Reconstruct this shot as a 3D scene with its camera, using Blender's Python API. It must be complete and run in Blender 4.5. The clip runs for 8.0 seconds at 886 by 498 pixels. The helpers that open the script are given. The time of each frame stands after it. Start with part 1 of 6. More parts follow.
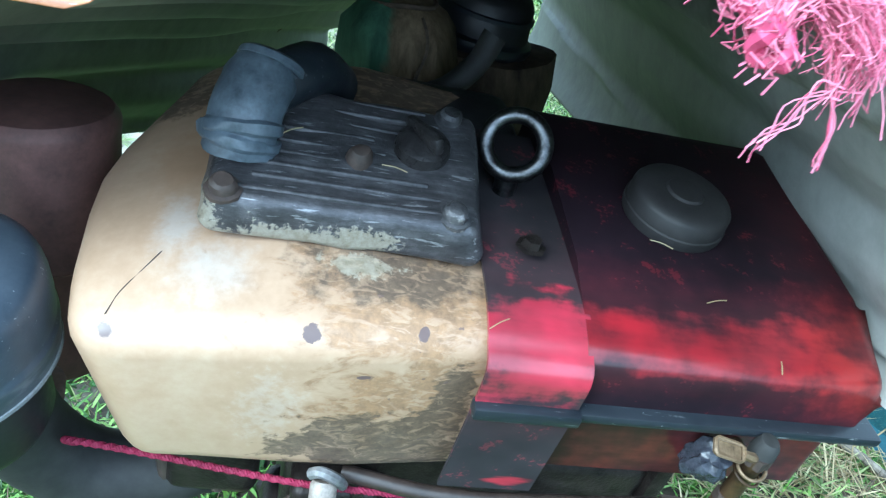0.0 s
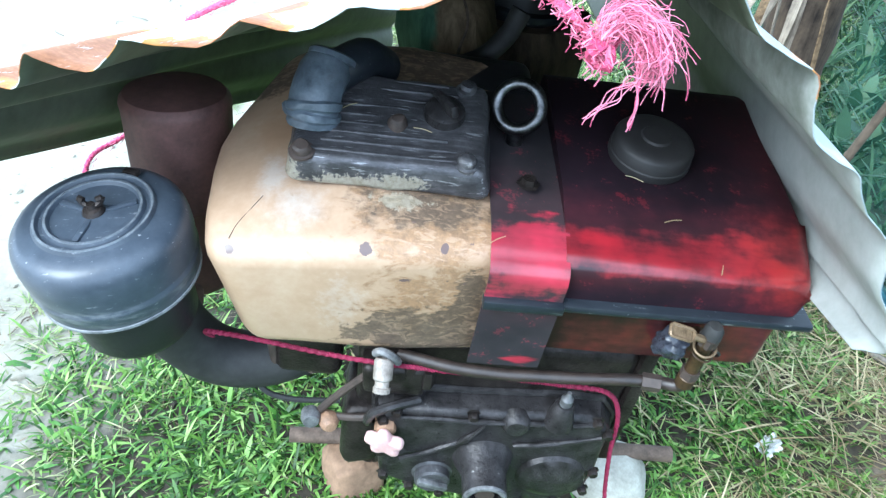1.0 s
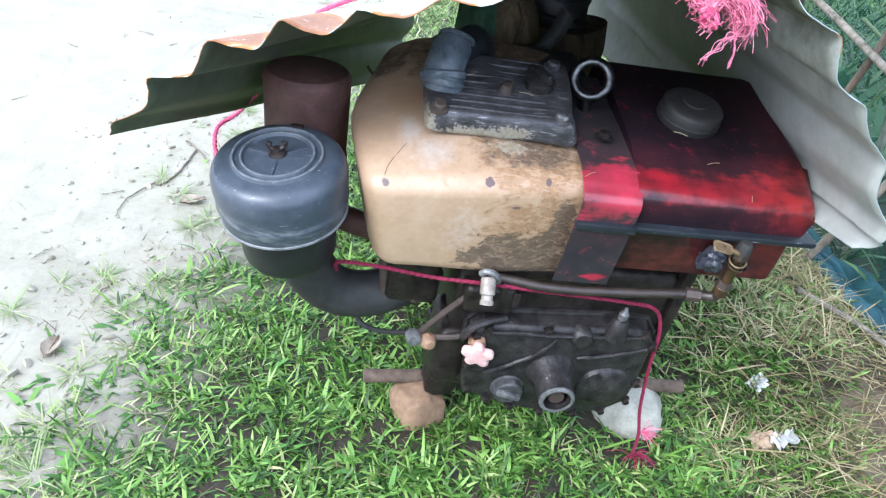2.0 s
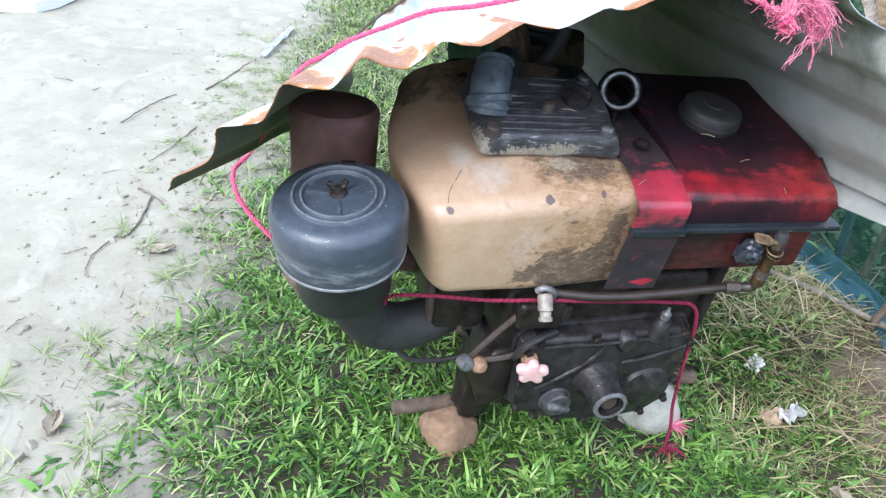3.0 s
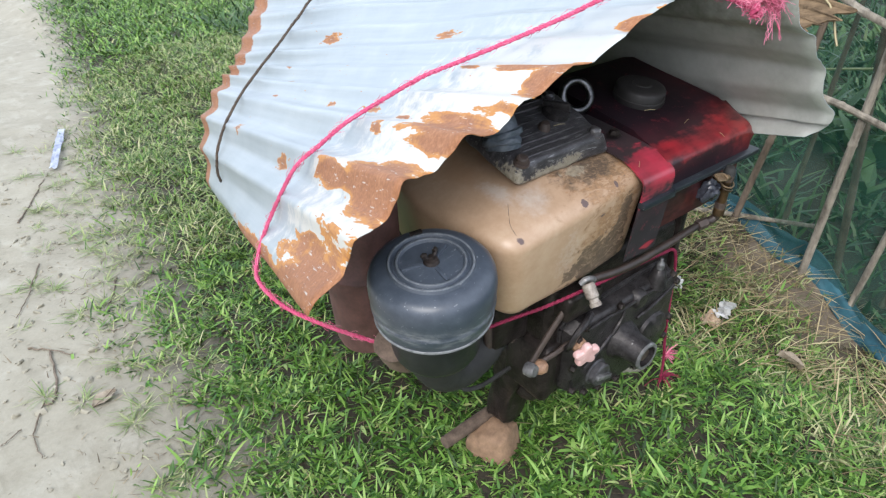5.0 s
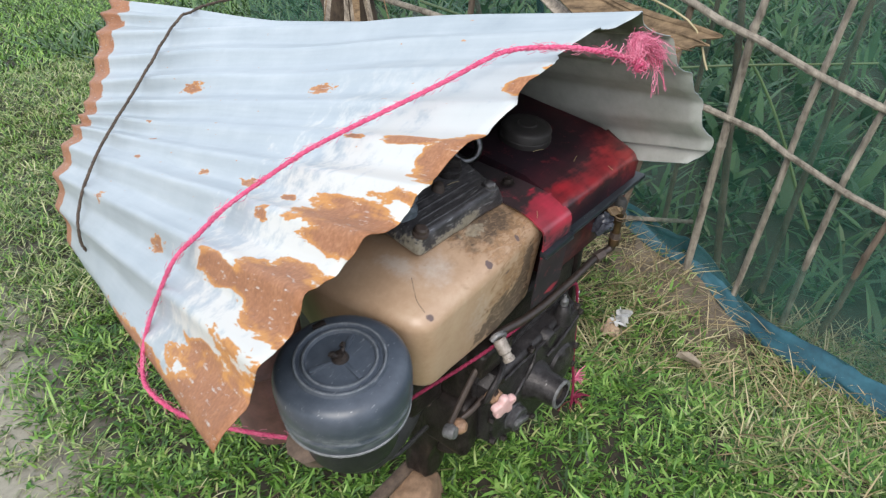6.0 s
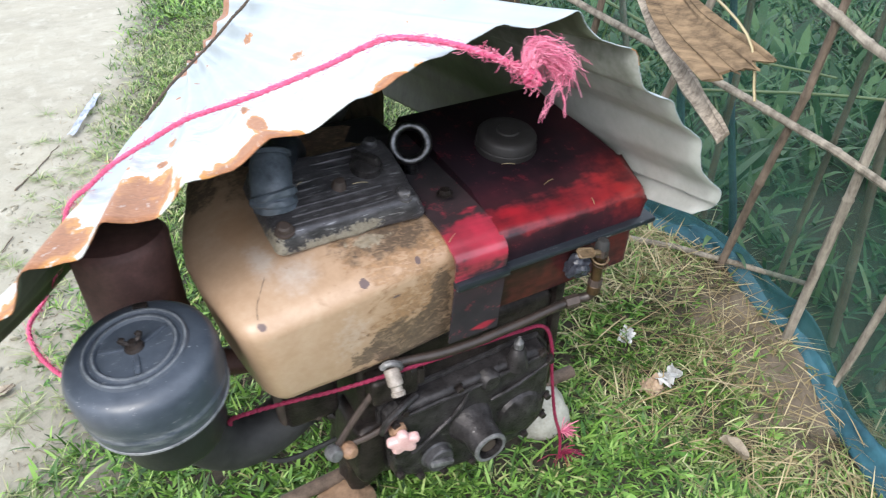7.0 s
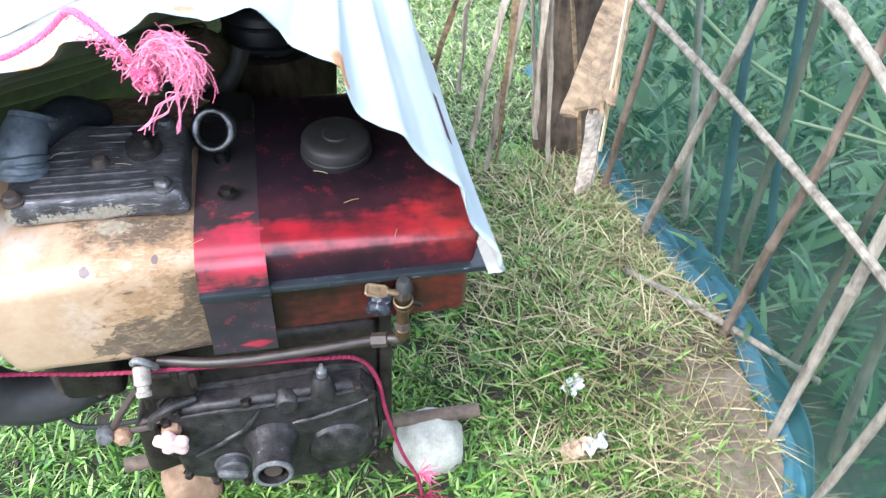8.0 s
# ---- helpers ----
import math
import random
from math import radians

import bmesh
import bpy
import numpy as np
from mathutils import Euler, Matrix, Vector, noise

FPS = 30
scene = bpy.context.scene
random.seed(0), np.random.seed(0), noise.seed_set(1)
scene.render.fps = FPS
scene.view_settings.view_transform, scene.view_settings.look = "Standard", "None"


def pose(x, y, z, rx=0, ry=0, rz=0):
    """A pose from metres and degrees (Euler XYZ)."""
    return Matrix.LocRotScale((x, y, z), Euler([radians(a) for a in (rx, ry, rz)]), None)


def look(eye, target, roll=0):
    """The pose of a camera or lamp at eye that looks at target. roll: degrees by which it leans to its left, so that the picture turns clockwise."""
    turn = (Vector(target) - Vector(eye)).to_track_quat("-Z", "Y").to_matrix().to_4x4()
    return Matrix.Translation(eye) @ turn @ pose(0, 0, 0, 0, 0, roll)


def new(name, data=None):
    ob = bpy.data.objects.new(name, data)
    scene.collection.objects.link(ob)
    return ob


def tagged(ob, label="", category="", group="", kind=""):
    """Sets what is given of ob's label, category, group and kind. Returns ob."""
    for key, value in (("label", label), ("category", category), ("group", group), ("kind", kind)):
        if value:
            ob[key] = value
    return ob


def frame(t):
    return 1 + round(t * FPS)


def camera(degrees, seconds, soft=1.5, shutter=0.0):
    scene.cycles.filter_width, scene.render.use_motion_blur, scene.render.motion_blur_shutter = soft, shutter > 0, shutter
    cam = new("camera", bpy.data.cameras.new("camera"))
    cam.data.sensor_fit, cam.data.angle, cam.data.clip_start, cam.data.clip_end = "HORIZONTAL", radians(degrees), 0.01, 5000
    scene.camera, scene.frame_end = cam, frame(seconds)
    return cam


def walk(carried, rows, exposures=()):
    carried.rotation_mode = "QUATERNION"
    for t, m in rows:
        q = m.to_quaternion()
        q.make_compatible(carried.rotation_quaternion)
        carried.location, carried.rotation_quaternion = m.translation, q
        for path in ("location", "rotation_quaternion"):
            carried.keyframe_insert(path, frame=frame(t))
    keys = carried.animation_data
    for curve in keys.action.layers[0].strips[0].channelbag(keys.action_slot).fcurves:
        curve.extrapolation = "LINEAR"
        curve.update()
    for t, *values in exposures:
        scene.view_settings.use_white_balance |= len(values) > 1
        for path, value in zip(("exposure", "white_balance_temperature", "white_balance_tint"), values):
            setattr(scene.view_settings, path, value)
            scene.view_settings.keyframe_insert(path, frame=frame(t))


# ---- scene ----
from mathutils.bvhtree import BVHTree

cam = camera(61.6, 8.0, soft=1.25, shutter=0.2)
PATH = [
    (0, (0.018, 0.005, 0.847), (0.459, 1.704, -0.112), 14.7),
    (0.5, (0.051, -0.046, 0.903), (0.377, 1.628, -0.142), 11.8),
    (1, (0.054, -0.166, 0.947), (0.241, 1.474, -0.182), 8.9),
    (1.5, (-0.024, -0.308, 0.968), (0.213, 1.329, -0.156), 8.1),
    (1.7, (-0.078, -0.362, 0.956), (0.196, 1.287, -0.142), 9.7),
    (2.8, (-0.284, -0.389, 0.928), (0.233, 1.289, -0.031), 8.5),
    (3, (-0.327, -0.334, 0.921), (0.257, 1.314, -0.05), 8.5),
    (3.5, (-0.474, -0.331, 0.918), (0.253, 1.286, -0.006), 6.8),
    (4, (-0.655, -0.396, 0.95), (0.236, 1.161, 0.065), 0.6),
    (4.2, (-0.701, -0.403, 0.95), (0.28, 1.131, 0.124), 0.7),
    (5.3, (-0.664, -0.143, 1.008), (0.487, 1.165, 0.026), -3.8),
    (5.5, (-0.671, -0.132, 1.033), (0.515, 1.126, 0.027), -3.9),
    (6, (-0.616, -0.127, 1.054), (0.701, 1.026, 0.087), -5.0),
    (6.5, (-0.413, -0.22, 1.016), (0.64, 1.177, 0.046), -2.1),
    (7, (-0.216, -0.283, 1.007), (0.627, 1.237, 0.018), -2.4),
    (7.5, (0.065, -0.325, 0.989), (0.683, 1.205, -0.141), -0.4),
    (8, (0.276, -0.325, 0.996), (0.635, 1.337, -0.058), 0.8),
]
EXPOSURES = [(0, 1.62, 5150, -8), (0.5, 1.72, 5200, -8), (1.0, 1.62, 5500, 0), (1.5, 1.5, 5750, 7), (3.0, 1.14, 6000, 10), (3.5, 1.08, 6050, 10), (4.2, 0.82, 6300, 10), (5.3, 0.6, 6700, 10), (6.0, 0.5, 6800, 10), (6.5, 0.6, 6800, 10), (7.0, 0.98, 6650, 10), (7.5, 1.53, 6200, 10), (8.0, 1.82, 6050, 10)]
walk(cam, [(t, look(eye, target, roll)) for t, eye, target, roll in PATH], EXPOSURES)

# ---- world, sun, exposure ----
world = bpy.data.worlds.new("overcast_sky")
scene.world = world
world.use_nodes = True
wn = world.node_tree
wbg = wn.nodes["Background"]
sky = wn.nodes.new("ShaderNodeTexSky")
sky.sky_type = "NISHITA"
sky.sun_disc = False
sky.sun_elevation = radians(46)
sky.sun_rotation = radians(225)
sky.air_density, sky.dust_density, sky.ozone_density = 1.0, 3.0, 1.0
haze = wn.nodes.new("ShaderNodeMix")
haze.data_type = "RGBA"
haze.inputs[0].default_value = 0.72
haze.inputs[7].default_value = (8.3, 9.2, 10.9, 1)
wn.links.new(sky.outputs[0], haze.inputs[6])
wn.links.new(haze.outputs[2], wbg.inputs[0])
wbg.inputs[1].default_value = 0.15

sun = new("sun", bpy.data.lights.new("sun", "SUN"))
sun.data.energy, sun.data.angle, sun.data.color = 1.5, radians(30), (1.0, 0.985, 0.95)
sun.matrix_world = look((-1.75, -1.3, 1.75), (0, 0, 0))

# ---- node helpers ----


class Shade:
    """A small wrapper for building a node material."""

    def __init__(self, name, rough=0.6, metal=0.0, spec=0.5):
        self.mat = bpy.data.materials.new(name)
        self.mat.use_nodes = True
        self.tree = self.mat.node_tree
        self.bsdf = self.tree.nodes["Principled BSDF"]
        self.bsdf.inputs["Roughness"].default_value = rough
        self.bsdf.inputs["Metallic"].default_value = metal
        self.bsdf.inputs["Specular IOR Level"].default_value = spec

    def put(self, socket, value):
        if isinstance(value, bpy.types.NodeSocket):
            self.tree.links.new(value, socket)
        elif isinstance(value, (tuple, list)) and len(value) == 3 and socket.type == "RGBA":
            socket.default_value = (*value, 1)
        else:
            socket.default_value = value

    def node(self, kind):
        return self.tree.nodes.new(kind)

    def coords(self, which="Object"):
        return self.node("ShaderNodeTexCoord").outputs[which]

    def axis(self, vec, which):
        s = self.node("ShaderNodeSeparateXYZ")
        self.put(s.inputs[0], vec)
        return s.outputs["XYZ".index(which)]

    def math(self, op, a, b=0.0, clamp=False):
        m = self.node("ShaderNodeMath")
        m.operation, m.use_clamp = op, clamp
        self.put(m.inputs[0], a)
        self.put(m.inputs[1], b)
        return m.outputs[0]

    def stretch(self, vec, scale, move=(0, 0, 0), turn=(0, 0, 0)):
        m = self.node("ShaderNodeMapping")
        self.put(m.inputs["Vector"], vec)
        m.inputs["Scale"].default_value = scale
        m.inputs["Location"].default_value = move
        m.inputs["Rotation"].default_value = turn
        return m.outputs[0]

    def noise(self, vec, scale, detail=5.0, rough=0.6, warp=0.0):
        n = self.node("ShaderNodeTexNoise")
        self.put(n.inputs["Vector"], vec)
        for key, value in (("Scale", scale), ("Detail", detail), ("Roughness", rough), ("Distortion", warp)):
            n.inputs[key].default_value = value
        return n.outputs[0]

    def step(self, value, low, high):
        r = self.node("ShaderNodeMapRange")
        r.interpolation_type = "SMOOTHSTEP"
        self.put(r.inputs[0], value)
        r.inputs[1].default_value, r.inputs[2].default_value = low, high
        return r.outputs[0]

    def blob(self, vec, centre, radii):
        """1 at the centre of an ellipsoid, 0 on its surface, negative outside."""
        a = self.node("ShaderNodeVectorMath")
        a.operation = "SUBTRACT"
        self.put(a.inputs[0], vec)
        a.inputs[1].default_value = centre
        b = self.node("ShaderNodeVectorMath")
        b.operation = "DIVIDE"
        self.put(b.inputs[0], a.outputs[0])
        b.inputs[1].default_value = radii
        c = self.node("ShaderNodeVectorMath")
        c.operation = "LENGTH"
        self.put(c.inputs[0], b.outputs[0])
        return self.math("SUBTRACT", 1.0, c.outputs["Value"])

    def patch(self, vec, centre, radii, grain, amount=1.0, soft=0.12):
        """A stain of ragged outline."""
        v = self.math("ADD", self.blob(vec, centre, radii), self.math("MULTIPLY", self.math("SUBTRACT", grain, 0.5), 2.0 * amount))
        return self.step(v, 0.0, soft)

    def most(self, *values):
        out = values[0]
        for v in values[1:]:
            out = self.math("MAXIMUM", out, v)
        return out

    def mix(self, fac, a, b, mode="MIX"):
        m = self.node("ShaderNodeMix")
        m.data_type, m.blend_type = "RGBA", mode
        self.put(m.inputs[0], fac)
        self.put(m.inputs[6], a)
        self.put(m.inputs[7], b)
        return m.outputs[2]

    def blend(self, fac, a, b):
        m = self.node("ShaderNodeMix")
        self.put(m.inputs[0], fac)
        self.put(m.inputs[2], a)
        self.put(m.inputs[3], b)
        return m.outputs[0]

    def ramp(self, fac, *stops):
        r = self.node("ShaderNodeValToRGB")
        self.put(r.inputs[0], fac)
        els = r.color_ramp.elements
        while len(els) < len(stops):
            els.new(0.5)
        for e, (pos, col) in zip(els, stops):
            e.position, e.color = pos, (*col, 1)
        return r.outputs[0]

    def random(self, island=False):
        if island:
            return self.node("ShaderNodeNewGeometry").outputs["Random Per Island"]
        return self.node("ShaderNodeObjectInfo").outputs["Random"]

    def bump(self, height, strength=0.3, distance=0.002):
        b = self.node("ShaderNodeBump")
        b.inputs["Strength"].default_value, b.inputs["Distance"].default_value = strength, distance
        self.put(b.inputs["Height"], height)
        self.put(self.bsdf.inputs["Normal"], b.outputs[0])

    def done(self, colour=None, rough=None, metal=None):
        if colour is not None:
            self.put(self.bsdf.inputs["Base Color"], colour)
        if rough is not None:
            self.put(self.bsdf.inputs["Roughness"], rough)
        if metal is not None:
            self.put(self.bsdf.inputs["Metallic"], metal)
        return self.mat


def mottled(name, dark, light, scale=40.0, rough=0.6, metal=0.0, bump=0.3, depth=0.001, island=False, fine=6.0):
    """A surface of two tones, with grain at two scales."""
    s = Shade(name, rough, metal)
    p = s.coords()
    coarse = s.noise(p, scale)
    small = s.noise(p, scale * fine, 3.0)
    f = s.math("ADD", s.math("MULTIPLY", coarse, 0.7), s.math("MULTIPLY", small, 0.3))
    if island:
        f = s.math("ADD", s.math("MULTIPLY", f, 0.45), s.math("MULTIPLY", s.random(True), 0.55))
    c = s.ramp(f, (0.3, dark), (0.7, light))
    s.bump(f, bump, depth)
    return s.done(c, s.blend(small, max(rough - 0.12, 0.05), min(rough + 0.12, 1.0)))


def fibrous(name, dark, light, stretch, depth=0.002):
    """Dry plant fibre: streaks along one axis, blotched with grey."""
    s = Shade(name, 0.85, 0.0, 0.3)
    p = s.coords()
    streak = s.noise(s.stretch(p, stretch), 1.0, 6.0, 0.68)
    blot = s.noise(p, 22.0, 5.0, 0.65)
    f = s.blend(0.38, streak, blot)
    c = s.ramp(f, (0.34, dark), (0.5, tuple((a + b) / 2 for a, b in zip(dark, light))), (0.66, light))
    s.bump(f, 0.6, depth)
    return s.done(c)


# ---- materials ----


def tan_paint():
    s = Shade("tan_enamel_paint", 0.35, 0.0, 0.65)
    p = s.coords()
    big, mid, small = s.noise(p, 14.0, 6.0, 0.65), s.noise(p, 45.0, 6.0, 0.7), s.noise(p, 260.0, 3.0)
    streak = s.noise(s.stretch(p, (30, 52, 46), (0, 0, 0), (0, 0.3, 0)), 1.0, 6.0, 0.62, 0.8)
    scratch = s.noise(s.stretch(p, (70, 150, 130), (0, 0, 0), (0, 0.5, 0.3)), 1.0, 5.0, 0.6, 1.0)
    fine = s.noise(p, 140.0, 5.0, 0.7)
    paint = s.ramp(s.blend(0.3, big, fine), (0.32, (0.325, 0.213, 0.133)), (0.52, (0.40, 0.27, 0.178)), (0.7, (0.46, 0.335, 0.235)))
    rust = s.patch(p, (-0.05, 0.16, 0.0), (0.035, 0.05, 0.05), mid, 0.8, 0.6)
    paint = s.mix(s.math("MULTIPLY", rust, 0.35), paint, (0.36, 0.19, 0.09))
    # chalky smear below the rocker cover's corner
    pale = s.most(
        s.patch(p, (-0.046, 0.085, 0.0), (0.022, 0.045, 0.06), s.blend(0.3, mid, fine), 1.1, 0.9),
        s.patch(p, (-0.018, 0.045, -0.01), (0.040, 0.032, 0.05), s.blend(0.3, mid, fine), 1.1, 1.0),
        s.math("MULTIPLY", s.patch(p, (0.03, 0.0, -0.09), (0.03, 0.03, 0.05), fine, 1.6, 0.9), 0.5),
    )
    paint = s.mix(s.math("MULTIPLY", pale, s.blend(mid, 0.2, 0.6)), paint, (0.50, 0.485, 0.475))
    # warm brown film, scratched through, over the half by the strap
    film = s.most(s.patch(p, (0.11, 0.035, -0.005), (0.10, 0.06, 0.05), streak, 1.4, 0.6), s.patch(p, (0.120, -0.0, -0.075), (0.088, 0.04, 0.07), streak, 1.5, 0.6))
    cut = s.step(scratch, 0.36, 0.52)
    film = s.math("MULTIPLY", film, s.blend(cut, 0.25, 0.8))
    paint = s.mix(film, paint, s.ramp(fine, (0.3, (0.15, 0.080, 0.038)), (0.7, (0.33, 0.185, 0.085))))
    # soot under the rocker cover and along the lower corner
    soot = s.most(
        s.patch(p, (0.098, 0.052, 0.01), (0.075, 0.032, 0.05), mid, 0.9, 0.5),
        s.patch(p, (0.09, 0.26, 0.03), (0.18, 0.085, 0.09), mid, 0.7, 0.5),
        s.patch(p, (0.108, -0.0, -0.130), (0.080, 0.05, 0.048), s.blend(0.4, streak, mid), 1.4, 0.18),
        s.patch(p, (0.15, -0.0, -0.09), (0.018, 0.05, 0.06), s.blend(0.4, streak, mid), 1.4, 0.18),
        s.patch(p, (-0.075, 0.27, 0.0), (0.05, 0.05, 0.05), mid, 0.9, 0.5),
    )
    soot = s.math("MULTIPLY", soot, s.blend(cut, 0.45, 0.86))
    paint = s.mix(soot, paint, s.ramp(fine, (0.3, (0.036, 0.026, 0.019)), (0.7, (0.115, 0.080, 0.053))))
    crust = s.patch(p, (0.074, 0.054, 0.012), (0.030, 0.010, 0.03), s.blend(0.5, mid, fine), 1.6, 0.25)
    paint = s.mix(s.math("MULTIPLY", crust, 0.5), paint, s.ramp(fine, (0.3, (0.27, 0.225, 0.14)), (0.7, (0.46, 0.42, 0.34))))
    shape = s.blend(0.5, mid, fine)
    chips = s.most(s.patch(p, (0.048, -0.0, -0.016), (0.0062, 0.03, 0.0044), shape, 1.0, 0.15), s.patch(p, (0.118, -0.0, -0.011), (0.0040, 0.03, 0.0034), shape, 1.0, 0.15), s.patch(p, (-0.073, 0.0, -0.03), (0.006, 0.02, 0.0045), shape, 0.9, 0.3), s.patch(p, (0.085, -0.0, -0.045), (0.005, 0.015, 0.002), shape, 1.4, 0.2))
    specks = s.math("MULTIPLY", s.step(s.noise(p, 95.0, 3.0), 0.69, 0.73), s.step(s.axis(p, "X"), 0.02, 0.13))
    worn = s.math("MAXIMUM", chips, s.math("MULTIPLY", specks, 0.75))
    paint = s.mix(worn, paint, (0.105, 0.066, 0.06))
    s.bump(s.math("SUBTRACT", s.math("ADD", s.math("MULTIPLY", small, 0.2), s.math("MULTIPLY", big, 0.8)), worn), 0.25, 0.0007)
    return s.done(paint, s.blend(s.most(soot, film), s.blend(fine, 0.30, 0.50), 0.72))


def red_paint(name, dirt, centre=(0.3, 0.016, -0.004), radii=(0.5, 0.045, 0.04), grime=(0.006, 0.005, 0.006), hue=((0.17, 0.005, 0.010), (0.33, 0.010, 0.018)), smear=None, hold=0.9, soft=0.85, haze=0.11):
    """Red enamel under a thin film of soot that thins towards the rubbed edge."""
    s = Shade(name, 0.3, 0.0, 0.28)
    p = s.coords()
    big, mid, small = s.noise(p, 13.0, 3.0, 0.55), s.noise(p, 48.0, 4.0, 0.6), s.noise(p, 300.0, 2.0)
    dab = s.noise(s.stretch(p, (16, 60, 60)), 1.0, 3.0, 0.55)
    paint = s.ramp(s.blend(0.3, big, mid), (0.3, hue[0]), (0.7, hue[1]))
    edge = s.blob(p, centre, radii)
    grain = s.blend(0.35, s.blend(0.4, big, mid), dab)
    worn = s.math("ADD", edge, s.math("MULTIPLY", s.math("SUBTRACT", grain, dirt), 3.8))
    clean = s.math("MAXIMUM", s.step(worn, -0.35 * soft, soft), s.math("MULTIPLY", s.step(worn, -1.6, 0.3), haze))
    right = s.step(s.math("ADD", s.axis(p, "X"), s.math("MULTIPLY", mid, 0.10)), 0.41, 0.54)
    paint = s.mix(s.math("MULTIPLY", right, 0.75), paint, (0.32, 0.016, 0.011))
    clean = s.math("MAXIMUM", clean, s.math("MULTIPLY", right, s.blend(s.step(worn, -1.4, 0.2), 0.12, 0.80)))
    if smear:
        clean = s.math("MAXIMUM", clean, s.patch(p, smear[0], smear[1], dab, 1.6, 0.6))
    flecks = s.math("MULTIPLY", s.step(s.blend(0.35, mid, small), 0.57, 0.63), 0.30)
    film = s.blend(s.step(s.blend(0.4, big, dab), 0.36, 0.62), 0.55, 1.0)
    clean = s.math("MULTIPLY", s.math("MULTIPLY", s.math("MAXIMUM", clean, flecks), hold), film)
    black = s.ramp(s.blend(0.3, big, mid), (0.3, grime), (0.7, tuple(2.2 * g for g in grime)))
    c = s.mix(clean, black, paint)
    s.bump(s.math("ADD", big, s.math("MULTIPLY", small, 0.08)), 0.06, 0.0006)
    s.put(s.bsdf.inputs["Specular IOR Level"], s.blend(clean, 0.12, 0.5))
    s.put(s.bsdf.inputs["Coat Weight"], s.math("MULTIPLY", s.step(s.blob(p, centre, radii), -0.6, 0.4), 0.75))
    s.bsdf.inputs["Coat Roughness"].default_value = 0.2
    return s.done(c, s.blend(clean, s.blend(mid, 0.46, 0.6), s.blend(mid, 0.22, 0.36)))


def greasy_metal(name, dark=(0.010, 0.0095, 0.0095), light=(0.05, 0.046, 0.046), rough=0.5, wear=0.66):
    s = Shade(name, rough, 0.35, 0.28)
    p = s.coords()
    mid, small = s.noise(p, 55.0, 6.0, 0.7), s.noise(p, 240.0, 4.0, 0.7)
    c = s.ramp(mid, (0.3, dark), (0.7, light))
    rubbed = s.step(s.math("ADD", s.math("MULTIPLY", mid, 0.6), s.math("MULTIPLY", small, 0.4)), wear, wear + 0.08)
    c = s.mix(rubbed, c, (0.28, 0.27, 0.26))
    s.bump(s.math("ADD", mid, small), 0.55, 0.0014)
    return s.done(c, s.blend(rubbed, s.blend(small, rough - 0.1, rough + 0.2), 0.35))


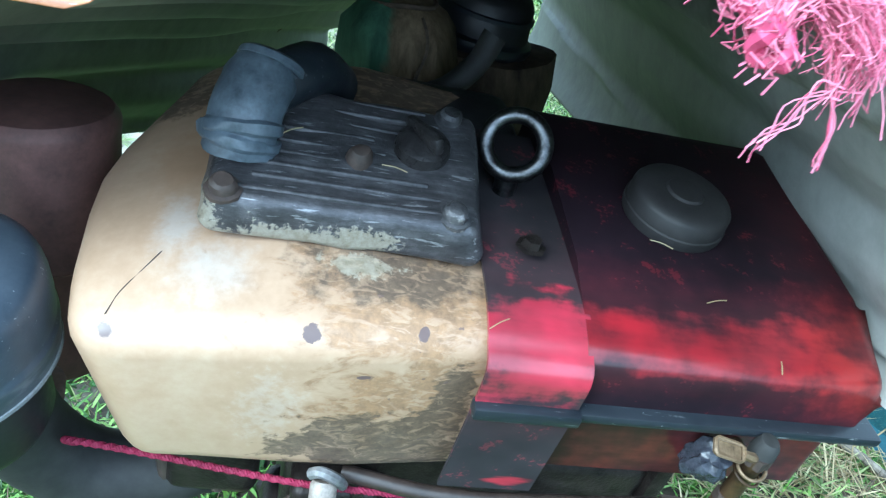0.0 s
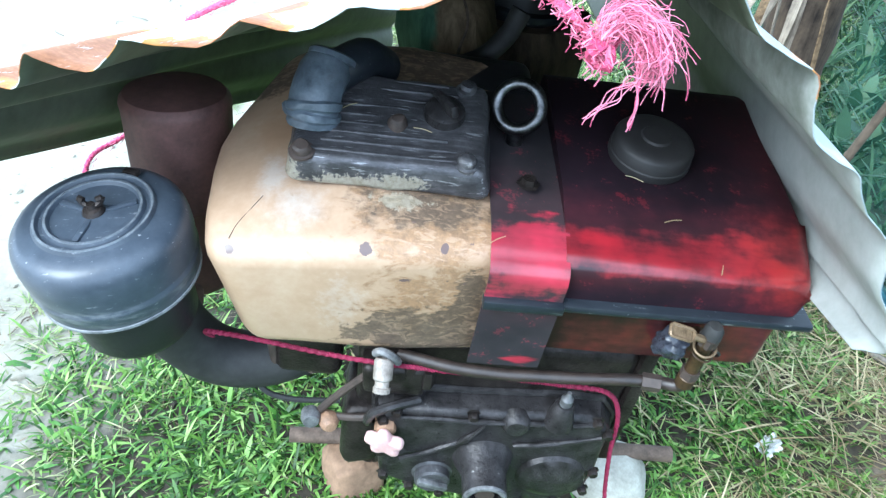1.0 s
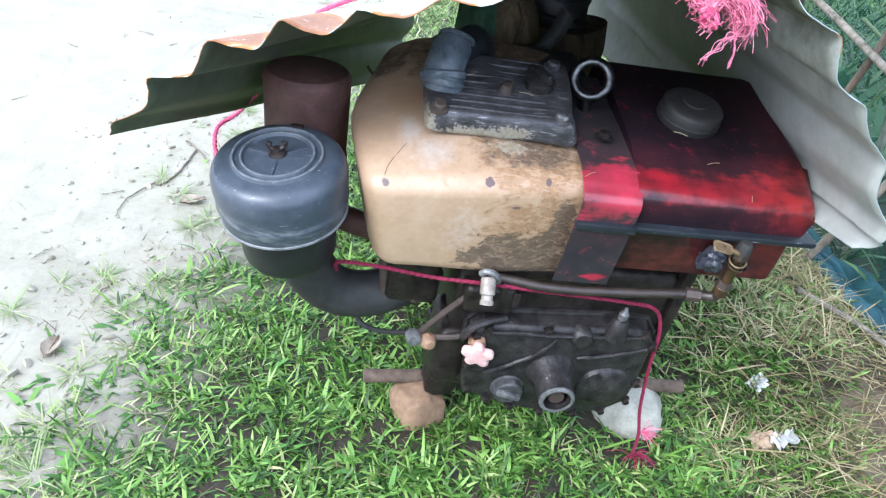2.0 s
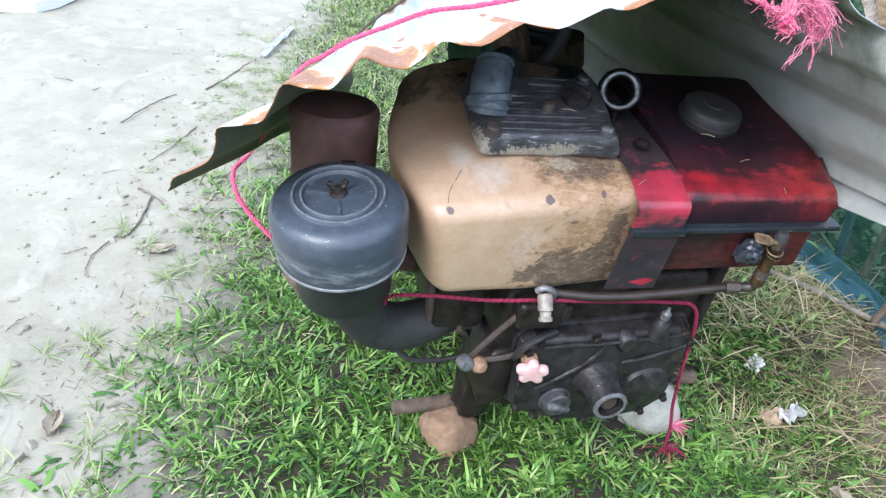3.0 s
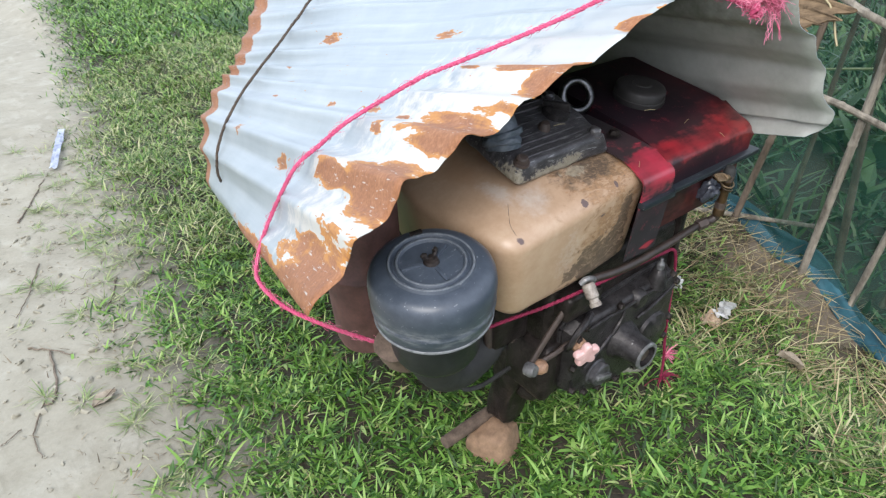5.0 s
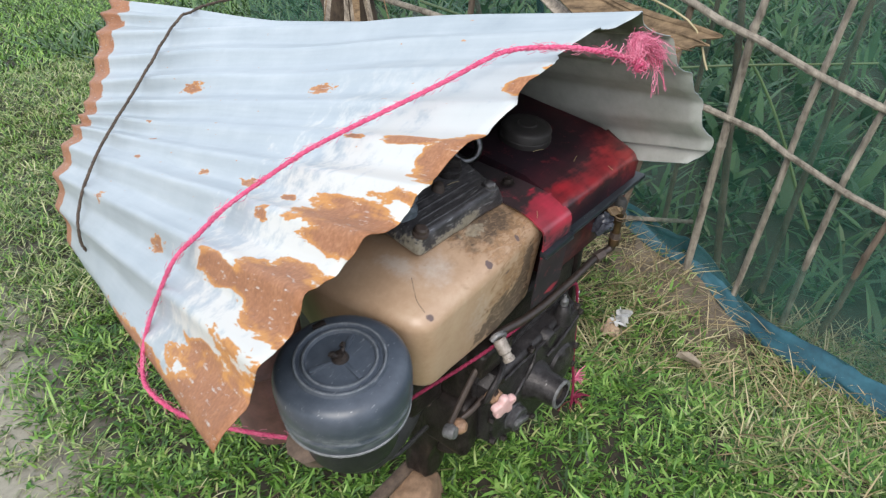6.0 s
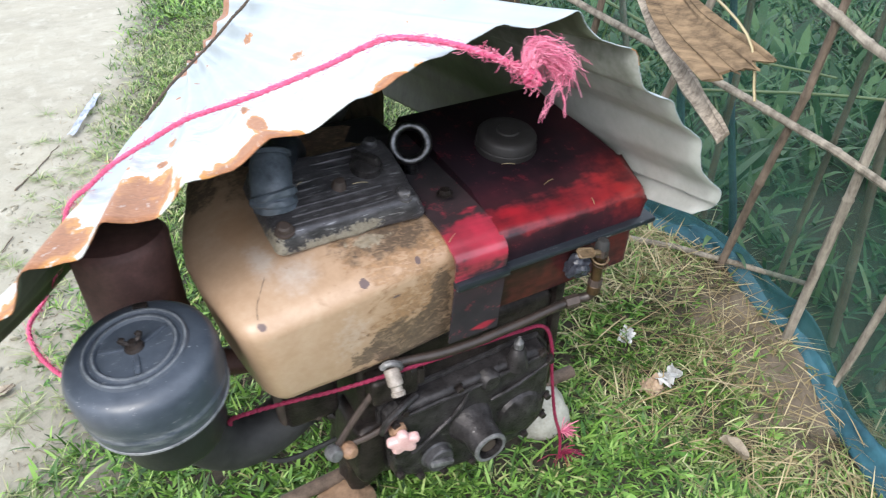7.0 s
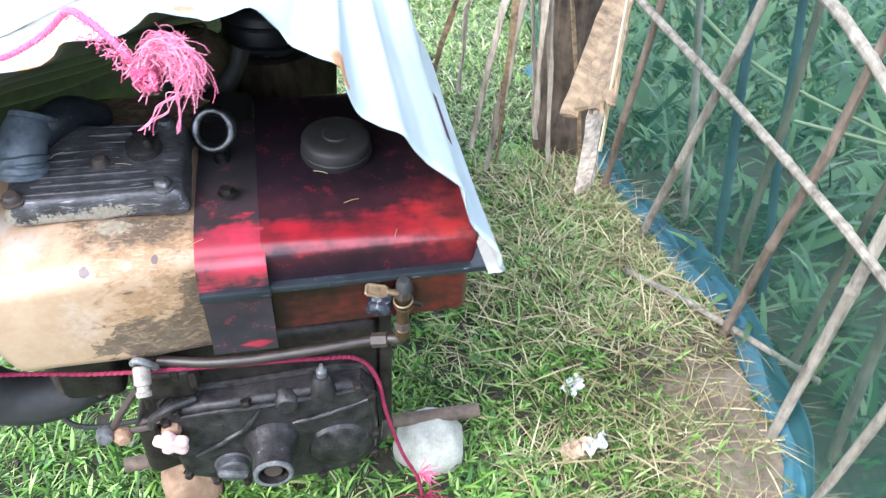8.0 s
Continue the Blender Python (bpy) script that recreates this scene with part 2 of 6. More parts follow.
def sheet_metal():
    """Galvanised sheet, rusted through along its torn end and in long spots."""
    s = Shade("galvanised_sheet", 0.45, 0.25)
    p, uv = s.coords(), s.coords("UV")
    u, v = s.axis(uv, "X"), s.axis(uv, "Y")
    big, mid, small = s.noise(p, 7.0, 6.0, 0.6), s.noise(p, 30.0, 6.0, 0.7), s.noise(p, 220.0, 3.0)
    wash = s.noise(s.stretch(uv, (46, 3.5, 1)), 1.0, 5.0, 0.65)
    zinc = s.ramp(s.blend(0.45, s.math("ADD", s.math("MULTIPLY", big, 0.6), s.math("MULTIPLY", mid, 0.4)), wash), (0.3, (0.25, 0.295, 0.32)), (0.55, (0.345, 0.39, 0.41)), (0.75, (0.44, 0.475, 0.485)))
    chalk = s.step(s.math("ADD", s.math("SUBTRACT", 0.34, v), s.math("MULTIPLY", s.math("SUBTRACT", mid, 0.5), 0.7)), 0.1, 0.25)
    chalk = s.math("MULTIPLY", chalk, s.step(u, 0.62, 0.3))
    zinc = s.mix(s.math("MULTIPLY", chalk, 0.75), zinc, (0.58, 0.565, 0.51))
    along = s.noise(s.stretch(uv, (38, 12, 1)), 1.0, 5.0, 0.58, 0.4)
    flakes = s.noise(s.stretch(uv, (150, 30, 1)), 1.0, 4.0, 0.6)
    ragged = s.blend(0.07, along, flakes)
    # torn corner, its lower hem, then flaking patches along the torn end and loose spots
    patches = [(0.005, 0.05, 0.088, 0.15), (0.0, 0.30, 0.022, 0.22), (0.150, 0.035, 0.048, 0.105), (0.143, 0.16, 0.018, 0.06), (0.25, 0.03, 0.046, 0.085), (0.36, 0.005, 0.045, 0.04), (0.374, 0.06, 0.010, 0.045), (0.49, 0.0, 0.026, 0.018), (0.735, 0.012, 0.018, 0.022)]
    spots = [(0.494, 0.586, 0.010, 0.03), (0.489, 0.286, 0.009, 0.02), (0.16, 0.614, 0.009, 0.014), (0.133, 0.343, 0.012, 0.026), (0.26, 0.60, 0.006, 0.012), (0.32, 0.60, 0.006, 0.010), (0.27, 0.371, 0.006, 0.011), (0.27, 0.243, 0.007, 0.02), (0.263, 0.157, 0.008, 0.014), (0.224, 0.157, 0.008, 0.012), (0.374, 0.143, 0.006, 0.014), (0.374, 0.643, 0.006, 0.010), (0.60, 0.03, 0.008, 0.014)]
    rust = s.step(s.math("ADD", v, s.math("MULTIPLY", s.math("SUBTRACT", mid, 0.5), 0.05)), 0.930, 0.938)
    shift = s.math("SUBTRACT", s.math("MULTIPLY", s.math("SUBTRACT", ragged, 0.5), 2.2), 0.10)
    field = s.math("MULTIPLY", s.math("SUBTRACT", rust, 0.5), 2.0)
    for a, b, ru, rv in patches:
        field = s.math("MAXIMUM", field, s.math("ADD", s.blob(uv, (a, b, 0), (ru, rv, 9)), shift))
    for a, b, ru, rv in spots:
        field = s.math("MAXIMUM", field, s.math("ADD", s.math("MULTIPLY", s.blob(uv, (a, b, 0), (ru, rv, 9)), 0.6), s.math("MULTIPLY", s.math("SUBTRACT", s.noise(s.stretch(uv, (120, 45, 1)), 1.0, 3.0, 0.6), 0.5), 2.0)))
    rust = s.step(field, 0.0, 0.035)
    deep = s.step(s.math("ADD", field, s.math("MULTIPLY", s.math("SUBTRACT", mid, 0.5), 0.8)), 0.02, 0.30)
    dots = s.math("MULTIPLY", s.step(s.noise(s.stretch(uv, (130, 60, 1)), 1.0, 2.0, 0.5), 0.735, 0.75), 0.8)
    rust = s.math("MAXIMUM", rust, dots)
    # zinc still shows in thin scabs through the rust
    scabs = s.step(s.noise(s.stretch(uv, (260, 45, 1), (4, 2, 0)), 1.0, 5.0, 0.65), 0.60, 0.66)
    rust = s.math("MULTIPLY", rust, s.blend(s.math("MULTIPLY", scabs, 0.7), 1.0, 0.0))
    fresh = s.ramp(s.blend(0.6, small, mid), (0.3, (0.38, 0.155, 0.030)), (0.7, (0.50, 0.245, 0.070)))
    old = s.ramp(s.math("ADD", s.math("MULTIPLY", mid, 0.5), s.math("MULTIPLY", small, 0.5)), (0.3, (0.165, 0.062, 0.022)), (0.52, (0.27, 0.112, 0.046)), (0.72, (0.39, 0.20, 0.10)))
    ochre = s.mix(deep, fresh, old)
    c = s.mix(rust, zinc, ochre)
    s.bump(s.math("ADD", s.math("MULTIPLY", rust, 0.6), s.math("MULTIPLY", mid, 0.5)), 0.35, 0.001)
    return s.done(c, s.blend(rust, s.blend(mid, 0.36, 0.52), s.blend(mid, 0.5, 0.75)), s.blend(rust, 0.2, 0.0))


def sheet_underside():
    """The side that faces the engine: zinc, with shade painted dark green inside."""
    s = Shade("shaded_zinc", 0.6, 0.15)
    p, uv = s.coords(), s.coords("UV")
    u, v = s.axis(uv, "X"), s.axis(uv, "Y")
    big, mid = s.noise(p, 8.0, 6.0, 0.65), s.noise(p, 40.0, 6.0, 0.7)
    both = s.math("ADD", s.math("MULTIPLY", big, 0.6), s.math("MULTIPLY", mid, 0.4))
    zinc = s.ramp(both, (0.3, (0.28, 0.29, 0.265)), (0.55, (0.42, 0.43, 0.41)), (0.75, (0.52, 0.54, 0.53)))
    # dark ramp stands in for shade under the arch; the lit lip stays zinc
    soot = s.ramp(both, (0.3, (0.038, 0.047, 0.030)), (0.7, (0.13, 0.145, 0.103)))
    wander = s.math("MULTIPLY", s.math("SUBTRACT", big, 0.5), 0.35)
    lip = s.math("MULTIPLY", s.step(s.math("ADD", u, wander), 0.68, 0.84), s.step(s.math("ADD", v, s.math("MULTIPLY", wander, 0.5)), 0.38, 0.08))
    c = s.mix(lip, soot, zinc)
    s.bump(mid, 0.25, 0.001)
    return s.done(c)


def ground_soil():
    s = Shade("silty_soil", 0.9)
    p = s.coords()
    big, mid, small = s.noise(p, 1.6, 6.0, 0.6), s.noise(p, 9.0, 7.0, 0.65), s.noise(p, 90.0, 5.0, 0.7)
    silt = s.ramp(s.blend(0.25, s.blend(0.5, big, mid), small), (0.34, (0.215, 0.198, 0.150)), (0.5, (0.285, 0.266, 0.208)), (0.66, (0.335, 0.315, 0.252)))
    # powdery pale dust in clouds, and damp smears along the tread
    cloud = s.noise(s.stretch(p, (9, 6, 9)), 1.0, 7.0, 0.62, 0.6)
    silt = s.mix(s.math("MULTIPLY", s.step(cloud, 0.50, 0.70), 0.5), silt, (0.40, 0.384, 0.322))
    silt = s.mix(s.math("MULTIPLY", s.step(s.noise(s.stretch(p, (14, 5, 9), (3, 1, 0)), 1.0, 6.0, 0.65, 0.8), 0.57, 0.68), 0.4), silt, (0.185, 0.168, 0.125))
    # ground under turf, darkened to stand in for shade between the blades
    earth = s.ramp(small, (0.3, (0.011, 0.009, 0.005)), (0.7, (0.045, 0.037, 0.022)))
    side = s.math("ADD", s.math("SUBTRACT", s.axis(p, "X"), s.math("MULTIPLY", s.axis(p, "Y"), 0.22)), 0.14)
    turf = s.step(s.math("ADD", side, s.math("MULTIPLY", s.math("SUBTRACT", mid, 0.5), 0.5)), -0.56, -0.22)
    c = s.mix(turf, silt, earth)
    bank = s.patch(p, (1.0, 0.48, 0.0), (0.19, 0.32, 0.4), mid, 1.1, 0.6)
    c = s.mix(s.math("MULTIPLY", bank, 0.9), c, s.ramp(s.blend(0.5, mid, small), (0.3, (0.066, 0.050, 0.034)), (0.7, (0.215, 0.172, 0.128))))
    crumbs = s.noise(p, 38.0, 4.0, 0.6)
    c = s.mix(s.math("MULTIPLY", s.step(crumbs, 0.61, 0.70), s.blend(turf, 0.16, 0.5)), c, (0.085, 0.072, 0.05))
    s.bump(s.math("ADD", s.math("ADD", mid, s.math("MULTIPLY", crumbs, 0.5)), s.math("MULTIPLY", small, 0.25)), 0.45, 0.007)
    return s.done(c)


def blade_mat(name, *stops):
    s = Shade(name, 0.42, 0.0, 0.36)
    p = s.coords()
    f = s.math("ADD", s.math("MULTIPLY", s.random(True), 0.66), s.math("MULTIPLY", s.noise(p, 9.0, 3.0), 0.34))
    c = s.ramp(f, *stops)
    s.bsdf.inputs["Transmission Weight"].default_value = 0.0
    s.done(c)
    thin = s.node("ShaderNodeBsdfTranslucent")
    s.put(thin.inputs[0], c)
    both = s.node("ShaderNodeMixShader")
    both.inputs[0].default_value = 0.12
    out = s.tree.nodes["Material Output"]
    s.tree.links.new(s.bsdf.outputs[0], both.inputs[1])
    s.tree.links.new(thin.outputs[0], both.inputs[2])
    s.tree.links.new(both.outputs[0], out.inputs[0])
    return s.mat


TAN = tan_paint()
RED = red_paint("sooty_red_paint", 0.545, (0.3, 0.016, 0.003), (0.5, 0.038, 0.023), (0.0085, 0.005, 0.0075), ((0.16, 0.004, 0.011), (0.32, 0.009, 0.020)), hold=0.92, soft=0.65)
RED_STRAP = red_paint("rubbed_red_paint", 0.51, (0.185, 0.014, -0.014), (0.07, 0.055, 0.042), (0.020, 0.018, 0.020), ((0.30, 0.010, 0.030), (0.50, 0.032, 0.068)), ((0.206, -0.004, -0.140), (0.020, 0.02, 0.006)), 0.94, 0.28, 0.05)
# lower shell: the tank's red in darker tones
RED_LOW = red_paint("lower_shell_red", 0.56, (0.42, 0.03, -0.10), (0.19, 0.12, 0.09), (0.008, 0.0036, 0.004), ((0.07, 0.005, 0.006), (0.19, 0.012, 0.009)), None, 0.46)
SHEET = sheet_metal()
SHADED_ZINC = sheet_underside()
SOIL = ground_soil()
CAST = greasy_metal("greasy_cast_iron", (0.007, 0.0056, 0.0052), (0.045, 0.036, 0.033), 0.32, 0.66)
ALLOY = greasy_metal("greasy_alloy", (0.011, 0.0098, 0.0100), (0.058, 0.053, 0.054), 0.26, 0.61)
RIDGE = greasy_metal("rubbed_alloy_ridge", (0.03, 0.029, 0.032), (0.13, 0.127, 0.134), 0.32, 0.56)


def crusted_alloy():
    """Rocker cover: grey grime, scratched, with thin cream flakes along its front foot."""
    s = Shade("crusted_alloy", 0.5, 0.3)
    p = s.coords()
    mid, small = s.noise(p, 50.0, 6.0, 0.7), s.noise(p, 220.0, 4.0, 0.7)
    streak = s.noise(s.stretch(p, (26, 190, 110)), 1.0, 6.0, 0.7)
    c = s.ramp(s.blend(0.55, mid, streak), (0.34, (0.030, 0.029, 0.032)), (0.5, (0.066, 0.063, 0.068)), (0.64, (0.130, 0.126, 0.136)))
    pale = s.math("MULTIPLY", s.step(s.noise(s.stretch(p, (45, 420, 300)), 1.0, 4.0, 0.6), 0.60, 0.68), 0.65)
    c = s.mix(pale, c, (0.34, 0.34, 0.355))
    rag = s.blend(0.5, mid, small)
    crust = s.most(s.patch(p, (0.072, 0.064, 0.018), (0.028, 0.016, 0.010), rag, 2.2, 0.3), s.patch(p, (0.030, 0.062, 0.014), (0.05, 0.016, 0.009), rag, 2.6, 0.3), s.patch(p, (-0.028, 0.075, 0.018), (0.012, 0.03, 0.018), rag, 2.6, 0.3))
    c = s.mix(s.math("MULTIPLY", crust, 0.6), c, s.ramp(small, (0.3, (0.22, 0.18, 0.11)), (0.7, (0.40, 0.365, 0.29))))
    s.bump(s.math("ADD", s.math("ADD", mid, small), s.math("MULTIPLY", crust, 0.6)), 0.4, 0.0014)
    return s.done(c, s.blend(small, 0.20, 0.50), s.blend(crust, 0.4, 0.0))


ROCKER = crusted_alloy()
FIN = greasy_metal("rubbed_fin_alloy", (0.026, 0.025, 0.028), (0.11, 0.106, 0.113), 0.34, 0.60)
STEEL = greasy_metal("worn_steel", (0.07, 0.07, 0.072), (0.26, 0.26, 0.265), 0.34, 0.55)
CHROME = mottled("worn_bright_steel", (0.014, 0.014, 0.015), (0.20, 0.203, 0.212), 75.0, 0.34, 1.0, 0.7)
BLACK = mottled("dull_black_enamel", (0.009, 0.009, 0.011), (0.022, 0.022, 0.026), 30.0, 0.45)


def scuffed_enamel(name="blue_black_enamel", level=1.0, rim=True):
    """Blue-black enamel, dusty, scuffed along the skirt, with pale specks and scratches."""
    s = Shade(name, 0.38, 0.0, 0.5)
    p = s.coords()
    big, mid, small = s.noise(p, 16.0, 6.0, 0.7), s.noise(p, 70.0, 6.0, 0.7), s.noise(p, 260.0, 3.0)
    c = s.ramp(s.blend(0.4, big, mid), (0.32, tuple(level * k for k in (0.024, 0.031, 0.043))), (0.68, tuple(level * k for k in (0.056, 0.068, 0.088))))
    specks = s.step(s.noise(p, 330.0, 1.0, 0.4), 0.77, 0.80)
    scratch = s.math("MULTIPLY", s.step(s.noise(s.stretch(p, (30, 330, 330), (0, 0, 0), (0.4, 0.2, 0.6)), 1.0, 3.0, 0.6), 0.62, 0.70), s.step(mid, 0.47, 0.62))
    marks = s.math("MAXIMUM", s.math("MULTIPLY", specks, 0.8), s.math("MULTIPLY", scratch, 0.65))
    if rim:
        z = s.axis(p, "Z")
        skirt = s.math("MULTIPLY", s.step(z, -0.070, -0.084), s.step(z, -0.108, -0.098))
        dust = s.step(s.noise(s.stretch(p, (38, 38, 150)), 1.0, 6.0, 0.7), 0.42, 0.66)
        marks = s.math("MAXIMUM", marks, s.math("MULTIPLY", s.math("MULTIPLY", skirt, dust), 0.38))
        ring = s.math("MULTIPLY", s.step(z, -0.0185, -0.0155), s.step(s.blend(0.5, mid, small), 0.40, 0.62))
        marks = s.math("MAXIMUM", marks, s.math("MULTIPLY", ring, 0.5))
    c = s.mix(marks, c, (0.33, 0.345, 0.36))
    s.bump(s.math("ADD", s.math("ADD", mid, big), s.math("MULTIPLY", small, 0.3)), 0.16, 0.001)
    return s.done(c, s.blend(mid, 0.24, 0.44))


BLUEBLACK = scuffed_enamel(level=1.25)
DARKENAMEL = scuffed_enamel("dark_scuffed_enamel", 0.36, False)
RINGWEAR = mottled("rubbed_enamel_ring", (0.035, 0.043, 0.056), (0.20, 0.22, 0.245), 90.0, 0.4)
SCUFFED = mottled("scuffed_enamel", (0.06, 0.065, 0.075), (0.30, 0.31, 0.32), 60.0, 0.5)
RUBBER = mottled("dusty_black_rubber", (0.012, 0.012, 0.012), (0.035, 0.034, 0.033), 60.0, 0.7)
CAPGREY = mottled("grimy_grey_plastic", (0.009, 0.0082, 0.0086), (0.024, 0.022, 0.023), 60.0, 0.6)
PIPEGREY = mottled("dusty_grey_pipe", (0.020, 0.026, 0.036), (0.12, 0.145, 0.175), 45.0, 0.42, 0.0, 0.6)
MUFFLER = mottled("brown_rusted_steel", (0.052, 0.024, 0.021), (0.15, 0.072, 0.062), 40.0, 0.65, 0.0, 0.5)
RUSTROD = mottled("rusty_rod", (0.026, 0.019, 0.016), (0.075, 0.052, 0.043), 70.0, 0.6)
# darker rusty rod for the fuel pipe: shade beneath the tank is in its colour
SHADEROD = mottled("shaded_rusty_rod", (0.013, 0.010, 0.009), (0.042, 0.029, 0.024), 60.0, 0.42)
RUSTBAR = mottled("rusty_bar", (0.045, 0.03, 0.022), (0.17, 0.12, 0.088), 55.0, 0.8, 0.0, 0.6)
LEVER = mottled("worn_brass", (0.07, 0.045, 0.024), (0.30, 0.21, 0.125), 110.0, 0.38, 0.4, 0.5)
WRAP = mottled("dark_plastic_wrap", (0.008, 0.009, 0.013), (0.06, 0.065, 0.085), 120.0, 0.22, 0.0, 0.8)
BRASS = mottled("grimy_brass", (0.014, 0.010, 0.008), (0.105, 0.062, 0.028), 70.0, 0.42, 0.4, 0.6)
PINKKNOB = mottled("faded_pink_plastic", (0.50, 0.26, 0.25), (0.74, 0.52, 0.50), 60.0, 0.5)
CREAM = mottled("dusty_white_metal", (0.07, 0.048, 0.035), (0.38, 0.34, 0.30), 70.0, 0.45)
WOODKNOB = mottled("rubbed_rust", (0.11, 0.06, 0.035), (0.40, 0.24, 0.15), 75.0, 0.6)
PINKROPE = mottled("pink_poly_rope", (0.40, 0.03, 0.10), (0.62, 0.10, 0.21), 90.0, 0.6)
CRIMSON = mottled("dark_crimson_rope", (0.12, 0.004, 0.024), (0.27, 0.010, 0.056), 90.0, 0.75)
PINKFRAY = mottled("frayed_pink_fibre", (0.42, 0.06, 0.13), (0.66, 0.22, 0.31), 60.0, 0.65, island=True)
BROWNROPE = mottled("brown_jute_cord", (0.022, 0.016, 0.013), (0.12, 0.085, 0.06), 110.0, 0.85)
STONE_W = mottled("white_stone", (0.22, 0.215, 0.175), (0.50, 0.485, 0.42), 35.0, 0.75, 0.0, 0.5, 0.003)
BRICK = mottled("orange_brick", (0.14, 0.085, 0.052), (0.31, 0.195, 0.12), 45.0, 0.85, 0.0, 0.5, 0.003)
BAMBOO = fibrous("weathered_bamboo", (0.055, 0.045, 0.035), (0.33, 0.295, 0.24), (75, 60, 14))
BAMBOO_D = fibrous("dark_bamboo", (0.05, 0.038, 0.028), (0.19, 0.145, 0.11), (75, 60, 14))
BARK = fibrous("dry_fibrous_bark", (0.013, 0.009, 0.007), (0.135, 0.098, 0.068), (34, 34, 4.5), 0.004)
STRAW = blade_mat("dry_straw", (0.1, (0.14, 0.10, 0.05)), (0.5, (0.33, 0.26, 0.135)), (0.9, (0.55, 0.47, 0.29)))
GRASS = blade_mat("grass_blades", (0.12, (0.009, 0.026, 0.005)), (0.42, (0.056, 0.138, 0.020)), (0.64, (0.150, 0.290, 0.050)), (0.80, (0.27, 0.40, 0.112)), (0.88, (0.45, 0.39, 0.21)))
WEED = blade_mat("weed_leaves", (0.1, (0.016, 0.040, 0.014)), (0.45, (0.040, 0.096, 0.031)), (0.75, (0.09, 0.168, 0.06)), (0.92, (0.18, 0.205, 0.105)))
CLOTH = mottled("dark_blue_cloth", (0.006, 0.022, 0.034), (0.024, 0.062, 0.086), 20.0, 0.8)
LEAFY = blade_mat("broad_grass_blades", (0.12, (0.018, 0.062, 0.012)), (0.45, (0.082, 0.205, 0.034)), (0.8, (0.21, 0.375, 0.085)), (0.92, (0.40, 0.44, 0.19)))
CHAFF = blade_mat("brown_chaff", (0.1, (0.07, 0.05, 0.03)), (0.6, (0.20, 0.15, 0.09)), (0.95, (0.40, 0.33, 0.21)))
PALE = blade_mat("pale_dry_grass", (0.1, (0.12, 0.15, 0.055)), (0.5, (0.28, 0.32, 0.14)), (0.9, (0.46, 0.43, 0.27)))
TURF = blade_mat("sunlit_turf", (0.12, (0.055, 0.078, 0.023)), (0.45, (0.185, 0.245, 0.082)), (0.7, (0.35, 0.385, 0.175)), (0.85, (0.52, 0.48, 0.30)))
TUFT = blade_mat("wiry_grass", (0.1, (0.09, 0.16, 0.04)), (0.6, (0.24, 0.32, 0.12)), (0.95, (0.42, 0.42, 0.24)))
STRIP = fibrous("dry_leaf_strip", (0.05, 0.036, 0.025), (0.47, 0.395, 0.31), (110, 110, 6))
SHEATH = fibrous("dry_leaf_sheath", (0.036, 0.022, 0.011), (0.29, 0.195, 0.11), (95, 6, 95))
TWIG = fibrous("grey_twig_bark", (0.06, 0.046, 0.034), (0.25, 0.205, 0.155), (75, 60, 14))
DEADLEAF = mottled("withered_leaf", (0.16, 0.125, 0.085), (0.38, 0.325, 0.25), 55.0, 0.7, 0.0, 0.5)
LITTER = mottled("crumpled_foil", (0.28, 0.28, 0.27), (0.62, 0.62, 0.61), 60.0, 0.35)
LITTER_O = mottled("orange_wrapper", (0.24, 0.15, 0.085), (0.48, 0.36, 0.25), 40.0, 0.5)


def sacking():
    s = Shade("brown_green_sacking", 0.85, 0.0, 0.3)
    p = s.coords()
    big, mid = s.noise(p, 9.0, 5.0, 0.6), s.noise(s.stretch(p, (60, 60, 14)), 1.0, 6.0, 0.7)
    brown = s.ramp(mid, (0.3, (0.045, 0.032, 0.018)), (0.7, (0.19, 0.14, 0.085)))
    green = s.ramp(mid, (0.3, (0.02, 0.055, 0.035)), (0.7, (0.07, 0.15, 0.09)))
    c = s.mix(s.step(s.math("ADD", s.axis(p, "X"), s.math("MULTIPLY", s.math("SUBTRACT", big, 0.5), 0.06)), -0.012, -0.022), brown, green)
    s.bump(mid, 0.6, 0.003)
    return s.done(c)


SACKING = sacking()


def netting():
    """Fine woven shade net: open between its threads."""
    s = Shade("green_shade_net", 0.8, 0.0, 0.25)
    p = s.coords()
    c = s.ramp(s.noise(p, 4.0, 5.0), (0.3, (0.011, 0.056, 0.041)), (0.7, (0.028, 0.102, 0.076)))
    s.put(s.bsdf.inputs["Alpha"], s.blend(s.noise(p, 3.0, 4.0), 0.26, 0.62))
    return s.done(c)


NET = netting()
HEM = mottled("blue_net_hem", (0.006, 0.042, 0.062), (0.030, 0.125, 0.165), 16.0, 0.7, 0.0, 0.6, 0.003)

# ---- mesh helpers ----


def part(name, bm, material, parent=None, label="", smooth=True):
    me = bpy.data.meshes.new(name)
    bmesh.ops.recalc_face_normals(bm, faces=bm.faces)
    bm.to_mesh(me)
    bm.free()
    for m in material if isinstance(material, (list, tuple)) else [material]:
        me.materials.append(m)
    if smooth:
        for f in me.polygons:
            f.use_smooth = True
        me.set_sharp_from_angle(angle=radians(38))
    ob = new(name, me)
    ob.parent = parent
    if label:
        ob["label"] = label
    return ob


def raw(name, verts, faces, material, parent=None, smooth=True):
    me = bpy.data.meshes.new(name)
    me.from_pydata(verts, [], faces)
    me.materials.append(material)
    if smooth:
        me.polygons.foreach_set("use_smooth", [True] * len(me.polygons))
    ob = new(name, me)
    ob.parent = parent
    return ob


